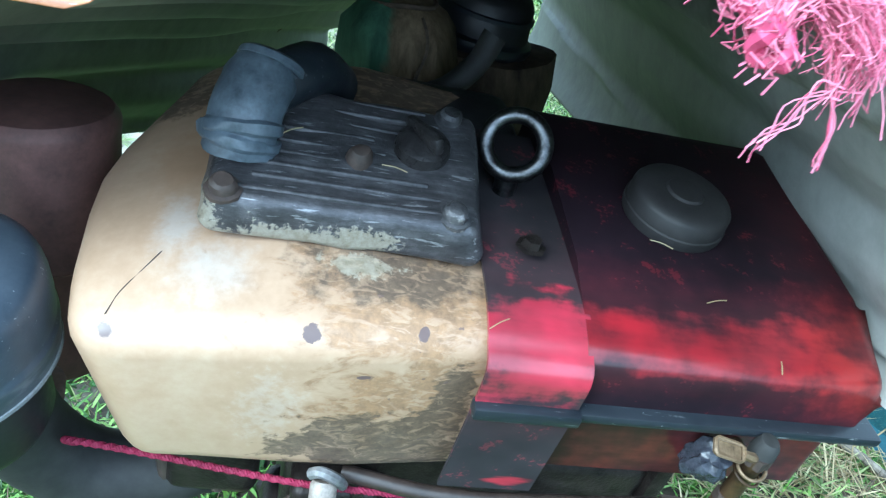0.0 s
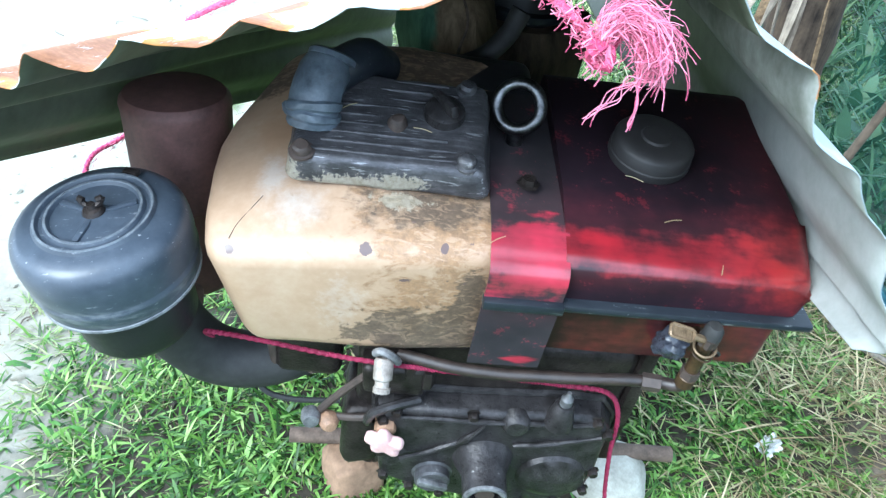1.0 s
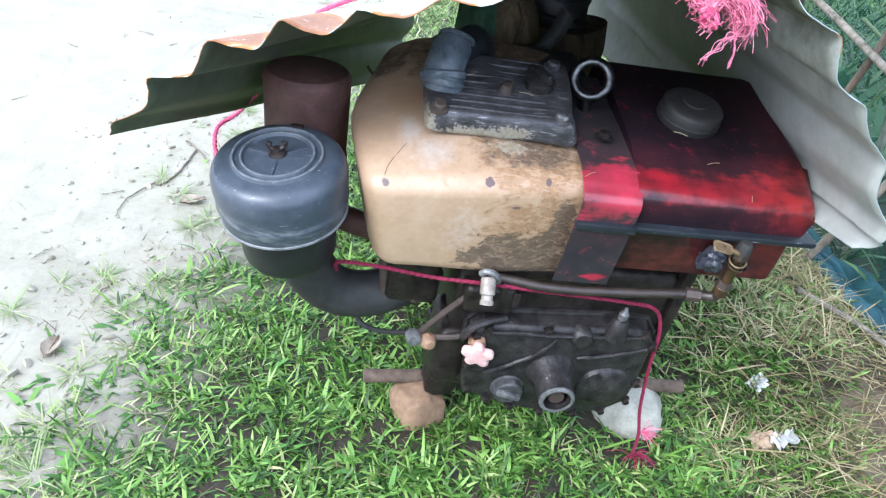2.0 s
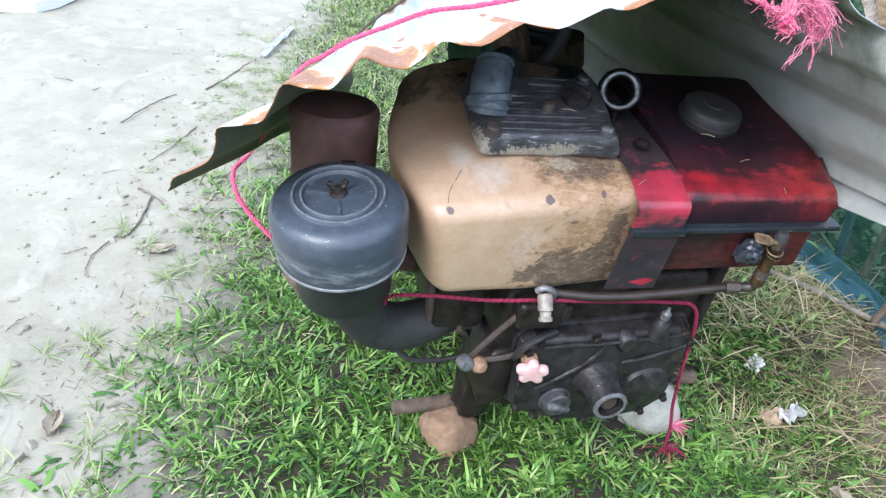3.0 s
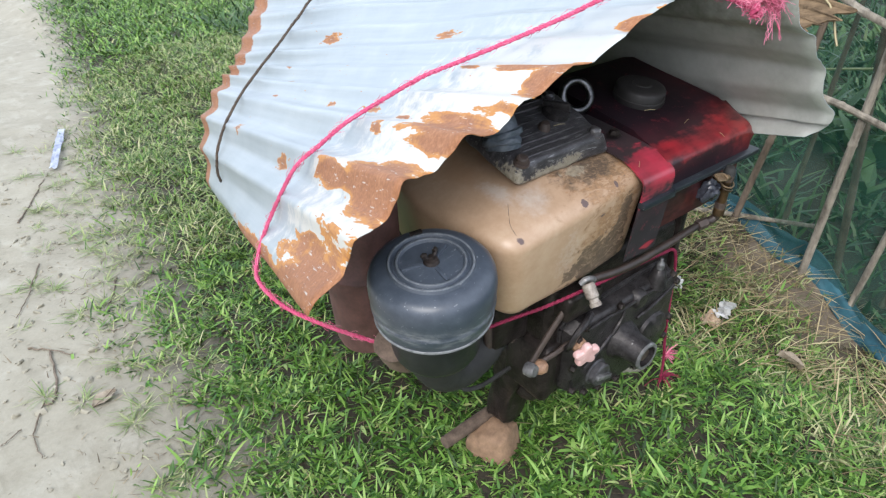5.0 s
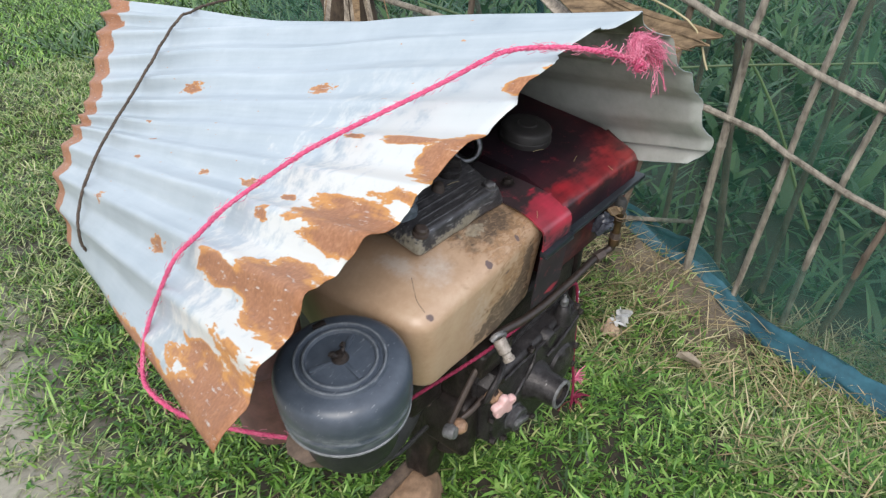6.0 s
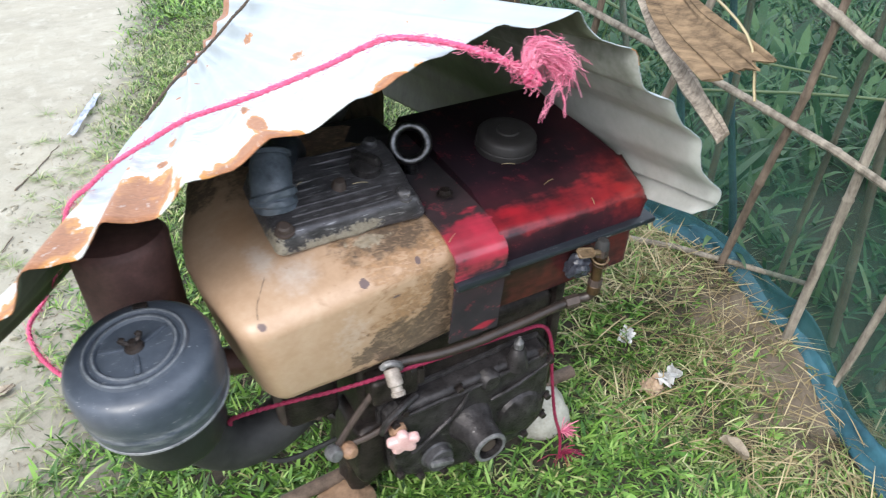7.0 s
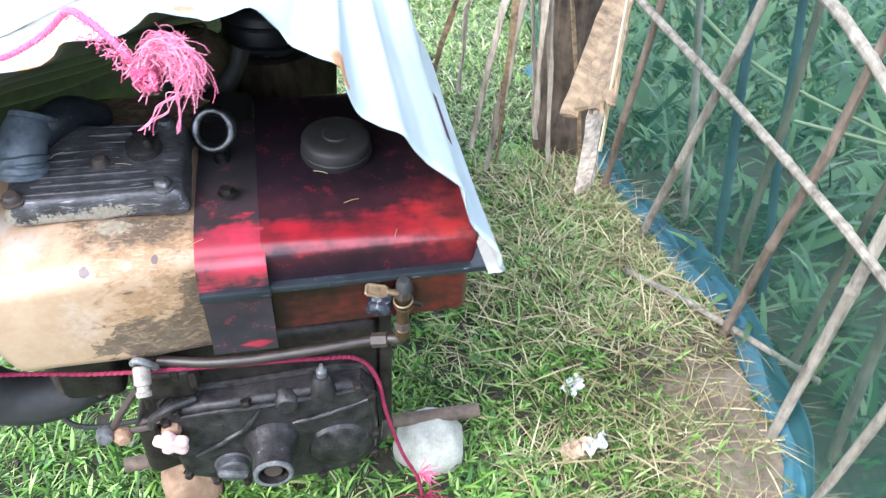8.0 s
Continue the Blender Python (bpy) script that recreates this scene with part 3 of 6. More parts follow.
def box(x0, x1, y0, y1, z0, z1, r=0.004, seg=3, bm=None):
    """A box with rounded edges."""
    out = bm or bmesh.new()
    one = bmesh.new()
    bmesh.ops.create_cube(one, size=1)
    for v in one.verts:
        v.co = Vector(((x0 + x1) / 2 + v.co.x * (x1 - x0), (y0 + y1) / 2 + v.co.y * (y1 - y0), (z0 + z1) / 2 + v.co.z * (z1 - z0)))
    if r:
        bmesh.ops.bevel(one, geom=one.edges[:], offset=r, segments=seg, profile=0.5, affect="EDGES")
    return join(out, one)


def join(out, one):
    me = bpy.data.meshes.new("scrap")
    one.to_mesh(me)
    one.free()
    out.from_mesh(me)
    bpy.data.meshes.remove(me)
    return out


def moved(bm, m):
    bmesh.ops.transform(bm, matrix=m, verts=bm.verts[:])
    return bm


def lathe(profile, seg=40, m=None, bm=None):
    """A turned body: profile of (radius, height), closed at radius 0 where given."""
    one = bmesh.new()
    rings = []
    for r, z in profile:
        if r < 1e-6:
            rings.append([one.verts.new((0, 0, z))])
        else:
            rings.append([one.verts.new((r * math.cos(2 * math.pi * k / seg), r * math.sin(2 * math.pi * k / seg), z)) for k in range(seg)])
    for a, b in zip(rings, rings[1:]):
        for k in range(seg):
            n = (k + 1) % seg
            q = [a[k % len(a)], a[n % len(a)], b[n % len(b)], b[k % len(b)]]
            q = list(dict.fromkeys(q))
            if len(q) > 2:
                one.faces.new(q)
    if m is not None:
        moved(one, m)
    return join(bm, one) if bm else one


def glide(points, count):
    """Points along a smooth line through the given ones."""
    pts = [Vector(p) for p in points]
    pts = [2 * pts[0] - pts[1], *pts, 2 * pts[-1] - pts[-2]]
    out = []
    n = len(pts) - 3
    for k in range(count + 1):
        s = min(k / count * n, n - 1e-6)
        i = int(s)
        t = s - i
        a, b, c, d = pts[i : i + 4]
        out.append(0.5 * (2 * b + (c - a) * t + (2 * a - 5 * b + 4 * c - d) * t * t + (3 * b - a - 3 * c + d) * t**3))
    return out


def tube(points, radius, seg=8, bm=None, caps=True):
    """A round bar along points; radius is a number or one for each point."""
    one = bm or bmesh.new()
    pts = [Vector(p) for p in points]
    radii = radius if isinstance(radius, (list, tuple)) else [radius] * len(pts)
    side = None
    rings = []
    for k, p in enumerate(pts):
        d = (pts[min(k + 1, len(pts) - 1)] - pts[max(k - 1, 0)]).normalized()
        if side is None:
            side = d.orthogonal().normalized()
        side = (side - d * side.dot(d)).normalized()
        up = d.cross(side)
        rings.append([one.verts.new(p + radii[k] * (math.cos(2 * math.pi * j / seg) * side + math.sin(2 * math.pi * j / seg) * up)) for j in range(seg)])
    for a, b in zip(rings, rings[1:]):
        for j in range(seg):
            one.faces.new((a[j], a[(j + 1) % seg], b[(j + 1) % seg], b[j]))
    if caps:
        one.faces.new(rings[0][::-1])
        one.faces.new(rings[-1])
    return one


def twisted(points, radius, count, turns, strands=3, seg=6):
    """A laid rope: strands wound round a line."""
    line = glide(points, count)
    bm = bmesh.new()
    side = None
    frames = []
    for k, p in enumerate(line):
        d = (line[min(k + 1, count)] - line[max(k - 1, 0)]).normalized()
        side = d.orthogonal().normalized() if side is None else (side - d * side.dot(d)).normalized()
        frames.append((p, side.copy(), d.cross(side)))
    for s in range(strands):
        path = []
        for k, (p, a, b) in enumerate(frames):
            w = 2 * math.pi * (turns * k / count + s / strands)
            path.append(p + 0.55 * radius * (math.cos(w) * a + math.sin(w) * b))
        tube(path, radius * 0.58, seg, bm)
    return bm


def rough(bm, amount, scale, seed=0.0):
    """Dents along the normals."""
    bm.normal_update()
    for v in bm.verts:
        v.co += v.normal * amount * noise.noise(v.co * scale + Vector((seed, seed * 1.7, -seed)))
    return bm


# ---- ground ----


def fence_x(y):
    """Where the foot of the net lies, by its distance along."""
    return float(np.interp(y, [-1.0, -0.15, 0.09, 0.22, 0.33, 0.44, 0.55, 0.67, 1.3, 2.4, 6.0], [0.58, 0.83, 0.91, 0.965, 1.03, 1.085, 1.105, 1.10, 1.10, 1.17, 1.4]))


def ease(t):
    t = max(0.0, min(1.0, t))
    return t * t * (3 - 2 * t)


def land(x, y):
    """Height of the ground: a low bank rises by the net."""
    z = 0.012 * noise.noise(Vector((x * 2.1, y * 2.1, 0.3))) + 0.006 * noise.noise(Vector((x * 7, y * 7, 1.3)))
    if x < 0.2:
        z += 0.005 * max(0.0, noise.noise(Vector((x * 9, y * 9, 8)))) + 0.0018 * noise.noise(Vector((x * 29, y * 29, 4)))
    w = ease((x - 0.5) / 0.35)
    return z + w * (0.085 * ease((y - 0.54) / 0.2) - 0.10 * ease((0.54 - y) / 0.25))


def ground():
    bm = bmesh.new()
    xs = sorted(set([-60, -25, -12, -6, 6, 12, 25, 60] + list(np.round(np.arange(-3, -1.8, 0.06), 3)) + list(np.round(np.arange(-1.8, 0.2, 0.025), 3)) + list(np.round(np.arange(0.2, 3.01, 0.06), 3))))
    ys = sorted(set([-60, -25, -12, -6, 12, 25, 60, 120] + list(np.round(np.arange(-1.5, 0.0, 0.06), 3)) + list(np.round(np.arange(0.0, 3.2, 0.025), 3)) + list(np.round(np.arange(3.2, 7.01, 0.06), 3))))
    grid = [[bm.verts.new((x, y, land(x, y))) for x in xs] for y in ys]
    for a, b in zip(grid, grid[1:]):
        for k in range(len(xs) - 1):
            bm.faces.new((a[k], a[k + 1], b[k + 1], b[k]))
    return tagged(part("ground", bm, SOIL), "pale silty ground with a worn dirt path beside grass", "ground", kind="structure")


ground()

# ---- the engine ----
ENGINE = Matrix.Translation((0, 0.366, 0.580)) @ pose(0, 0, 0, 8, 0, 0)


def rocker_top(y):
    """Height of the rocker cover's top in the engine's own space."""
    return 0.038 + 0.24 * (y - 0.066)


def engine():
    root = new("diesel_engine")
    root.empty_display_size = 0.1
    root.matrix_world = ENGINE
    tagged(root, "sooty diesel engine with tan shroud and red fuel tank", "engine")

    # tan shroud over the cylinder
    bm = box(-0.098, 0.206, -0.002, 0.335, -0.172, 0.002, 0.026, 5)
    for y in (0.036, 0.05, 0.065, 0.085, 0.125, 0.165, 0.205, 0.245, 0.285):
        bmesh.ops.bisect_plane(bm, geom=bm.verts[:] + bm.edges[:] + bm.faces[:], plane_co=(0, y, 0), plane_no=(0, 1, 0))
    for x in (-0.04, 0.02, 0.08):
        bmesh.ops.bisect_plane(bm, geom=bm.verts[:] + bm.edges[:] + bm.faces[:], plane_co=(x, 0, 0), plane_no=(1, 0, 0))
    for v in bm.verts:
        # the end wall bellies out and draws in again towards the back
        belly = float(np.interp(v.co.y, [0.0, 0.05, 0.12, 0.17, 0.22, 0.28, 0.335], [0.0, 0.009, 0.018, 0.019, 0.010, -0.014, -0.03]))
        near_end = max(0.0, min(1.0, (0.04 - v.co.x) / 0.12))
        v.co.x -= belly * near_end
        if v.co.z > -0.09:
            # the top swells up towards the rocker cover
            swell = float(np.interp(v.co.x, [-0.11, -0.06, -0.03, 0.06, 0.12, 0.16], [0.004, 0.018, 0.028, 0.023, 0.013, 0.004])) * ease((v.co.y - 0.005) / 0.075)
            v.co.z += max(swell, 0.010 * near_end * ease((v.co.y - 0.08) / 0.2)) + 0.05 * max(0.0, v.co.y - 0.08) * (1 - near_end)
    for v in bm.verts:
        low = (0.004 - v.co.z) / 0.176
        lean = min(1.0, (0.156 - v.co.x) / 0.25)
        v.co.z -= 0.030 * lean * (1 - low)
        if v.co.x > 0.16:
            v.co.z -= 0.008 * (1 - low)
            v.co.y += 0.010 if v.co.y < 0.1 else 0
        v.co.y += 0.018 * low * (1 if v.co.y < 0.14 else 0)
        v.co.x += 0.032 * low * lean
    part("shroud", rough(bm, 0.0012, 18), TAN, root, "tan enamel shroud, chipped and stained with soot")

    # red strap between shroud and tank
    def front_run(y_in, z_low, drop=0.0):
        return [(0.25, 0.018 + drop), (0.12, 0.014 + drop), (0.05, 0.010 + drop), (0.024, 0.004 + drop), (0.008, -0.004 + drop), (y_in, -0.018), (y_in - 0.001, -0.05), (y_in + 0.006, z_low)]

    def wrap(x0, x1, run, thick):
        bm = bmesh.new()
        run = [(p.y, p.z) for p in glide([(0, y, z) for y, z in run], 36)]
        rows = []
        for x in (x0, x0 + 0.002, (x0 + x1) / 2, x1 - 0.002, x1):
            rows.append([bm.verts.new((x, y, z)) for y, z in run])
        for a, b in zip(rows, rows[1:]):
            for k in range(len(run) - 1):
                bm.faces.new((a[k], a[k + 1], b[k + 1], b[k]))
        bmesh.ops.recalc_face_normals(bm, faces=bm.faces)
        bmesh.ops.solidify(bm, geom=bm.faces[:], thickness=thick)
        return bm

    part("strap", wrap(0.159, 0.232, front_run(-0.006, -0.152, -0.003), 0.003), RED_STRAP, root, "red steel strap, half blackened")
    part("strap_rim", box(0.158, 0.234, -0.015, -0.002, -0.057, -0.046, 0.002, 2), DARKENAMEL, root)

    # fuel tank
    def tank_half(run, x0, x1):
        bm = bmesh.new()
        rows = [[bm.verts.new((x, y, z)) for y, z in run] for x in (x0, x1)]
        n = len(run)
        for k in range(n):
            bm.faces.new((rows[0][k], rows[0][(k + 1) % n], rows[1][(k + 1) % n], rows[1][k]))
        bm.faces.new(rows[0][::-1])
        ends = bm.faces.new(rows[1])
        bmesh.ops.bevel(bm, geom=list(ends.edges), offset=0.014, segments=4, profile=0.5, affect="EDGES")
        return bm

    arc = [(0.001 + 0.022 * (1 - math.cos(a)), -0.022 + 0.022 * math.sin(a)) for a in [radians(k) for k in (0, 18, 36, 54, 72)]]
    upper = [(0.0, -0.049), *arc, (0.066, 0.014), (0.075, 0.0185), (0.255, 0.036), (0.275, 0.03), (0.285, 0.01), (0.285, -0.049)]
    tank = part("fuel_tank", rough(tank_half(upper, 0.228, 0.468), 0.0008, 14), RED, root, "red fuel tank blackened by soot on top")
    lower = [(0.008, -0.049), (0.008, -0.128), (0.02, -0.138), (0.27, -0.138), (0.278, -0.128), (0.278, -0.049)]
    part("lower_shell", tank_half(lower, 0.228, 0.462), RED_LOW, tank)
    part("seam_flange", box(0.228, 0.478, -0.011, 0.293, -0.056, -0.047, 0.003, 2), DARKENAMEL, tank)
    bm = lathe([(0, 0.029), (0.014, 0.0285), (0.016, 0.0268), (0.022, 0.0272), (0.031, 0.0272), (0.035, 0.0255), (0.0385, 0.024), (0.0405, 0.021), (0.041, 0.010), (0.0422, 0.009), (0.0422, 0.003), (0.040, -0.003)], 44)
    part("filler_cap", moved(bm, pose(0.322, 0.140, 0.0245, 5.5)), CAPGREY, tank, "round grey filler cap")

    # fuel valve and pipe
    bm = lathe([(0, 0.03), (0.007, 0.03), (0.009, 0.027), (0.009, 0.018), (0.0075, 0.016), (0.0075, -0.03), (0.0095, -0.032), (0.0095, -0.044), (0.006, -0.046), (0, -0.046)], 16, pose(0.378, -0.018, -0.092))
    tube([(0.378, -0.018, -0.085), (0.378, 0.012, -0.085)], 0.007, 10, bm)
    valve = part("fuel_valve", bm, BRASS, root, "grimy brass fuel valve")
    loop = [(-0.013, -0.0045, 0), (-0.011, -0.0062, 0), (0.007, -0.0062, 0), (0.010, -0.0045, 0), (0.010, 0.0045, 0), (0.007, 0.0062, 0), (-0.011, 0.0062, 0), (-0.013, 0.0045, 0), (-0.013, -0.0045, 0), (-0.012, -0.0055, 0)]
    bm = tube([Vector(q) for q in loop], 0.0019, 6)
    box(-0.012, 0.009, -0.0055, 0.0055, -0.0022, -0.0004, 0.0006, 1, bm)
    tube([(0.009, 0, 0), (0.018, 0.001, -0.003), (0.027, 0.003, -0.008)], 0.0036, 7, bm)
    part("valve_lever", rough(moved(bm, pose(0.349, -0.022, -0.057, 24, 8, -10)), 0.001, 80), LEVER, valve, "worn brass valve lever with a looped end")
    part("valve_cap", rough(lathe([(0, 0.013), (0.007, 0.012), (0.0095, 0.007), (0.010, -0.004), (0, -0.004)], 14, pose(0.379, -0.017, -0.061)), 0.0015, 90), RUBBER, valve)
    part("clip_ring", lathe([(0.0105 + 0.0014 * math.cos(a), 0.0014 * math.sin(a)) for a in [2 * math.pi * k / 8 for k in range(9)]], 22, pose(0.378, -0.019, -0.078, 18, -8)), LEVER, valve)
    part("clip_ring", lathe([(0.0105 + 0.0012 * math.cos(a), 0.0012 * math.sin(a)) for a in [2 * math.pi * k / 8 for k in range(9)]], 22, pose(0.378, -0.019, -0.086, 10, 10)), BRASS, valve)
    part("loose_wire", tube(glide([(0.386, -0.022, -0.078), (0.398, -0.016, -0.090), (0.403, -0.006, -0.104), (0.396, 0.004, -0.110)], 12), 0.0016, 5), RUBBER, valve)
    for z, r in ((-0.068, 0.0102), (-0.118, 0.0098)):
        part("valve_nut", lathe([(0.004, 0.005), (r, 0.005), (r, -0.005), (0.004, -0.005)], 6, pose(0.378, -0.018, z, 0, 0, 15)), RUSTROD, valve)
    bm = lathe([(0, 0.014), (0.010, 0.013), (0.014, 0.006), (0.014, -0.008), (0.011, -0.016), (0, -0.017)], 14, pose(0.353, -0.008, -0.090, 20, 8))
    bmesh.ops.subdivide_edges(bm, edges=bm.edges[:], cuts=2, use_grid_fill=True)
    part("filter_wrap", rough(rough(bm, 0.009, 55), 0.004, 140), WRAP, valve, "crumpled dark plastic wrapping")
    line = glide([(0.09, 0.02, -0.172), (0.17, 0.002, -0.168), (0.26, -0.004, -0.160), (0.345, -0.006, -0.152), (0.374, -0.014, -0.146), (0.378, -0.018, -0.135)], 40)
    part("fuel_pipe", rough(tube(line, 0.0066, 10), 0.0008, 60), SHADEROD, root, "rusty steel fuel pipe")
    part("pipe_nut", tube([(0.342, -0.006, -0.1525), (0.36, -0.010, -0.150)], 0.0092, 6), RUSTROD, root)

    # rocker cover with fins along its length, its top pitched up to the back
    def seat(bm):
        for v in bm.verts:
            v.co.y = 0.062 + (v.co.y - 0.101) * 0.73
            v.co.z = rocker_top(v.co.y) + (v.co.z - 0.0185) * 0.74
        return bm

    bm = box(-0.032, 0.157, 0.101, 0.260, -0.022, 0.0185, 0.011, 4)
    for v in bm.verts:
        if v.co.z > 0.0:
            v.co.x += 0.004 if v.co.x < 0.05 else -0.004
            v.co.y += 0.004 if v.co.y < 0.15 else -0.004
    bmesh.ops.subdivide_edges(bm, edges=[e for e in bm.edges if e.calc_length() > 0.03], cuts=7, use_grid_fill=True)
    cover = part("rocker_cover", rough(rough(seat(bm), 0.003, 30), 0.0015, 90), ROCKER, root, "finned black rocker cover with peeling grime")
    for k in range(9):
        y = 0.117 + k * 0.0158
        bm = box(-0.012 + 0.010 * (k % 2), (0.094 if 2 < k < 7 else 0.132) - 0.009 * (k % 3), y + 0.0004, y + 0.0042, 0.010, 0.0198, 0.0012, 2)
        part("fin", rough(seat(bm), 0.0020, 55, k), FIN, cover)
    for x, y in ((-0.017, 0.071), (0.132, 0.075), (0.132, 0.166)):
        part("bolt_head", rough(lathe([(0, 0.007), (0.006, 0.007), (0.0085, 0.005), (0.009, 0), (0.0115, -0.001), (0.0115, -0.004), (0, -0.004)], 12, pose(x, y, rocker_top(y) + 0.001, 13)), 0.0018, 120), RUSTROD if x < 0 else RIDGE, cover)
    lever = lathe([(0, 0.008), (0.014, 0.008), (0.019, 0.005), (0.02, 0), (0.02, -0.006)], 24, pose(0.110, 0.130, rocker_top(0.130) + 0.003, 13))
    lever = part("decompression_cap", lever, ALLOY, cover)
    part("cap_lever", moved(box(-0.020, 0.020, -0.004, 0.004, 0, 0.014, 0.003, 2), pose(0.111, 0.131, rocker_top(0.131) + 0.006, 13, -4, -62)), ALLOY, cover)
    part("vent_stub", rough(lathe([(0, 0.009), (0.006, 0.008), (0.009, 0.003), (0.010, -0.004)], 14, pose(0.066, 0.112, rocker_top(0.112) + 0.002, 13)), 0.002, 90), RUSTROD, cover)
    # breather pipe, bound with grey wrapping
    line = glide([(-0.013, 0.111, 0.042), (-0.012, 0.117, 0.058), (-0.008, 0.131, 0.074), (-0.001, 0.147, 0.086)], 20)
    bm = tube(line, [0.0245 - 0.00008 * k for k in range(20)] + [0.021], 22)
    breather = part("breather_pipe", rough(rough(bm, 0.0022, 38), 0.0012, 110), PIPEGREY, root, "grimy grey-blue breather stub wrapped in tape")
    part("breather_lid", rough(lathe([(0, 0.0075), (0.006, 0.0085), (0.012, 0.0070), (0.0195, 0.0065), (0.0225, 0.0045), (0.0232, 0.0), (0.0215, -0.0012), (0.0185, -0.0012), (0.0185, -0.006)], 28, pose(0.000, 0.149, 0.088, -40, 16)), 0.0012, 60), PIPEGREY, breather)
    duct = glide([(-0.001, 0.148, 0.072), (0.014, 0.164, 0.076), (0.030, 0.190, 0.070), (0.048, 0.222, 0.045)], 14)
    # dark enamel instead of the pipe's grey stands in for shade behind the stub
    part("breather_duct", rough(tube(duct, 0.0200, 18), 0.002, 45), DARKENAMEL, breather)
    for k, z in enumerate((0.016, 0.023)):
        ring = lathe([(0.024, -0.004), (0.0265, -0.002), (0.0265, 0.003), (0.024, 0.005)], 22, pose(-0.013 + 0.001 * k, 0.113 + 0.003 * k, z + 0.035, -22 - 6 * k, 7 - 9 * k))
        part("tape_fold", rough(ring, 0.004, 70, k), PIPEGREY, breather)

    # lifting eye
    bm = lathe([(0.0225 + 0.0064 * math.cos(a), 0.0064 * math.sin(a)) for a in [2 * math.pi * k / 12 for k in range(13)]], 40, pose(0, 0, 0, 60, 0, -26))
    moved(bm, pose(0.184, 0.157, 0.056))
    tube([(0.186, 0.158, 0.030), (0.188, 0.160, 0.008)], 0.009, 12, bm)
    part("lifting_eye", bm, CHROME, root, "worn bright steel lifting eye")
    part("strap_bolt", lathe([(0, 0.006), (0.007, 0.006), (0.008, 0), (0.012, -0.001)], 6, pose(0.195, 0.085, 0.018)), CAST, root)

    # cylinder block and crankcase
    block = part("crankcase", rough(box(0.05, 0.362, 0.035, 0.27, -0.392, -0.16, 0.018, 4), 0.005, 25), CAST, root, "greasy black crankcase")
    part("cylinder_head", rough(box(-0.045, 0.03, 0.06, 0.25, -0.272, -0.165, 0.012, 3), 0.005, 30), CAST, root)
    part("side_plate", box(0.356, 0.372, 0.03, 0.24, -0.36, -0.145, 0.003, 2), CAST, root)

    part("rear_casing", rough(box(-0.01, 0.225, 0.25, 0.345, -0.30, 0.014, 0.02, 3), 0.004, 20), BLACK, root)
    part("flywheel", lathe([(0, 0.02), (0.05, 0.02), (0.06, 0.0), (0.16, 0.0), (0.17, 0.02), (0.185, 0.02), (0.185, -0.035), (0, -0.035)], 48, pose(0.20, 0.385, -0.27, 90)), CAST, root, "dark cast flywheel")
    part("coolant_hose", rough(tube(glide([(-0.03, 0.335, -0.020), (0.04, 0.368, -0.032), (0.11, 0.383, -0.038), (0.165, 0.392, -0.024), (0.198, 0.402, 0.008), (0.212, 0.412, 0.040)], 30), 0.013, 14), 0.0012, 40), RUBBER, root, "sagging black rubber hose")

    # gear case cover
    outline = [(0.073, -0.262), (0.088, -0.243), (0.18, -0.242), (0.29, -0.236), (0.332, -0.239), (0.350, -0.262), (0.355, -0.352), (0.352, -0.398), (0.318, -0.428), (0.272, -0.438), (0.214, -0.436), (0.16, -0.426), (0.118, -0.412), (0.082, -0.388), (0.074, -0.330)]
    bm = bmesh.new()
    f = bm.faces.new([bm.verts.new((x, 0.045, z)) for x, z in outline])
    out = bmesh.ops.extrude_face_region(bm, geom=[f])
    for v in [g for g in out["geom"] if isinstance(g, bmesh.types.BMVert)]:
        v.co.y = 0.004
        v.co.x += (0.21 - v.co.x) * 0.05
        v.co.z += (-0.325 - v.co.z) * 0.06
    bmesh.ops.bevel(bm, geom=[e for e in bm.edges if all(v.co.y < 0.02 for v in e.verts)], offset=0.008, segments=3, affect="EDGES", profile=0.5)
    gear = part("gear_cover", rough(bm, 0.0035, 40), ALLOY, root, "greasy dark alloy gear cover")
    line = [(x, 0.034, z) for x, z in outline]
    part("gasket_rim", rough(tube(line + line[:1], 0.0052, 8), 0.0018, 60), ALLOY, gear)
    part("cover_bulge", rough(lathe([(0, 0.011), (0.026, 0.010), (0.040, 0.005), (0.048, -0.008)], 30, pose(0.295, 0.004, -0.362, 90)), 0.002, 40), ALLOY, gear)
    part("cover_bulge", rough(lathe([(0, 0.010), (0.02, 0.009), (0.027, 0.004), (0.03, -0.008)], 26, pose(0.232, 0.004, -0.258, 90) @ Matrix.Diagonal((0.6, 0.6, 1, 1))), 0.002, 40), ALLOY, gear)
    for x0, z0, x1, z1 in ((0.106, -0.340, 0.172, -0.303), (0.172, -0.303, 0.199, -0.262), (0.236, -0.300, 0.335, -0.275), (0.10, -0.258, 0.33, -0.250)):
        part("rib", rough(tube(glide([(x0, 0.001, z0), ((x0 + x1) / 2, 0.0005, (z0 + z1) / 2), (x1, 0.003, z1)], 14), 0.0030, 8), 0.0024, 70), ALLOY, gear)
    for k in range(len(outline)):
        x, z = outline[k]
        x, z = x + (0.21 - x) * 0.07, z + (-0.325 - z) * 0.10
        part("cover_bolt", lathe([(0, 0.008), (0.005, 0.008), (0.0062, 0.006), (0.0062, 0), (0.009, -0.001)], 6, pose(x, 0.006, z, 90, 0, 0)), CAST, gear)
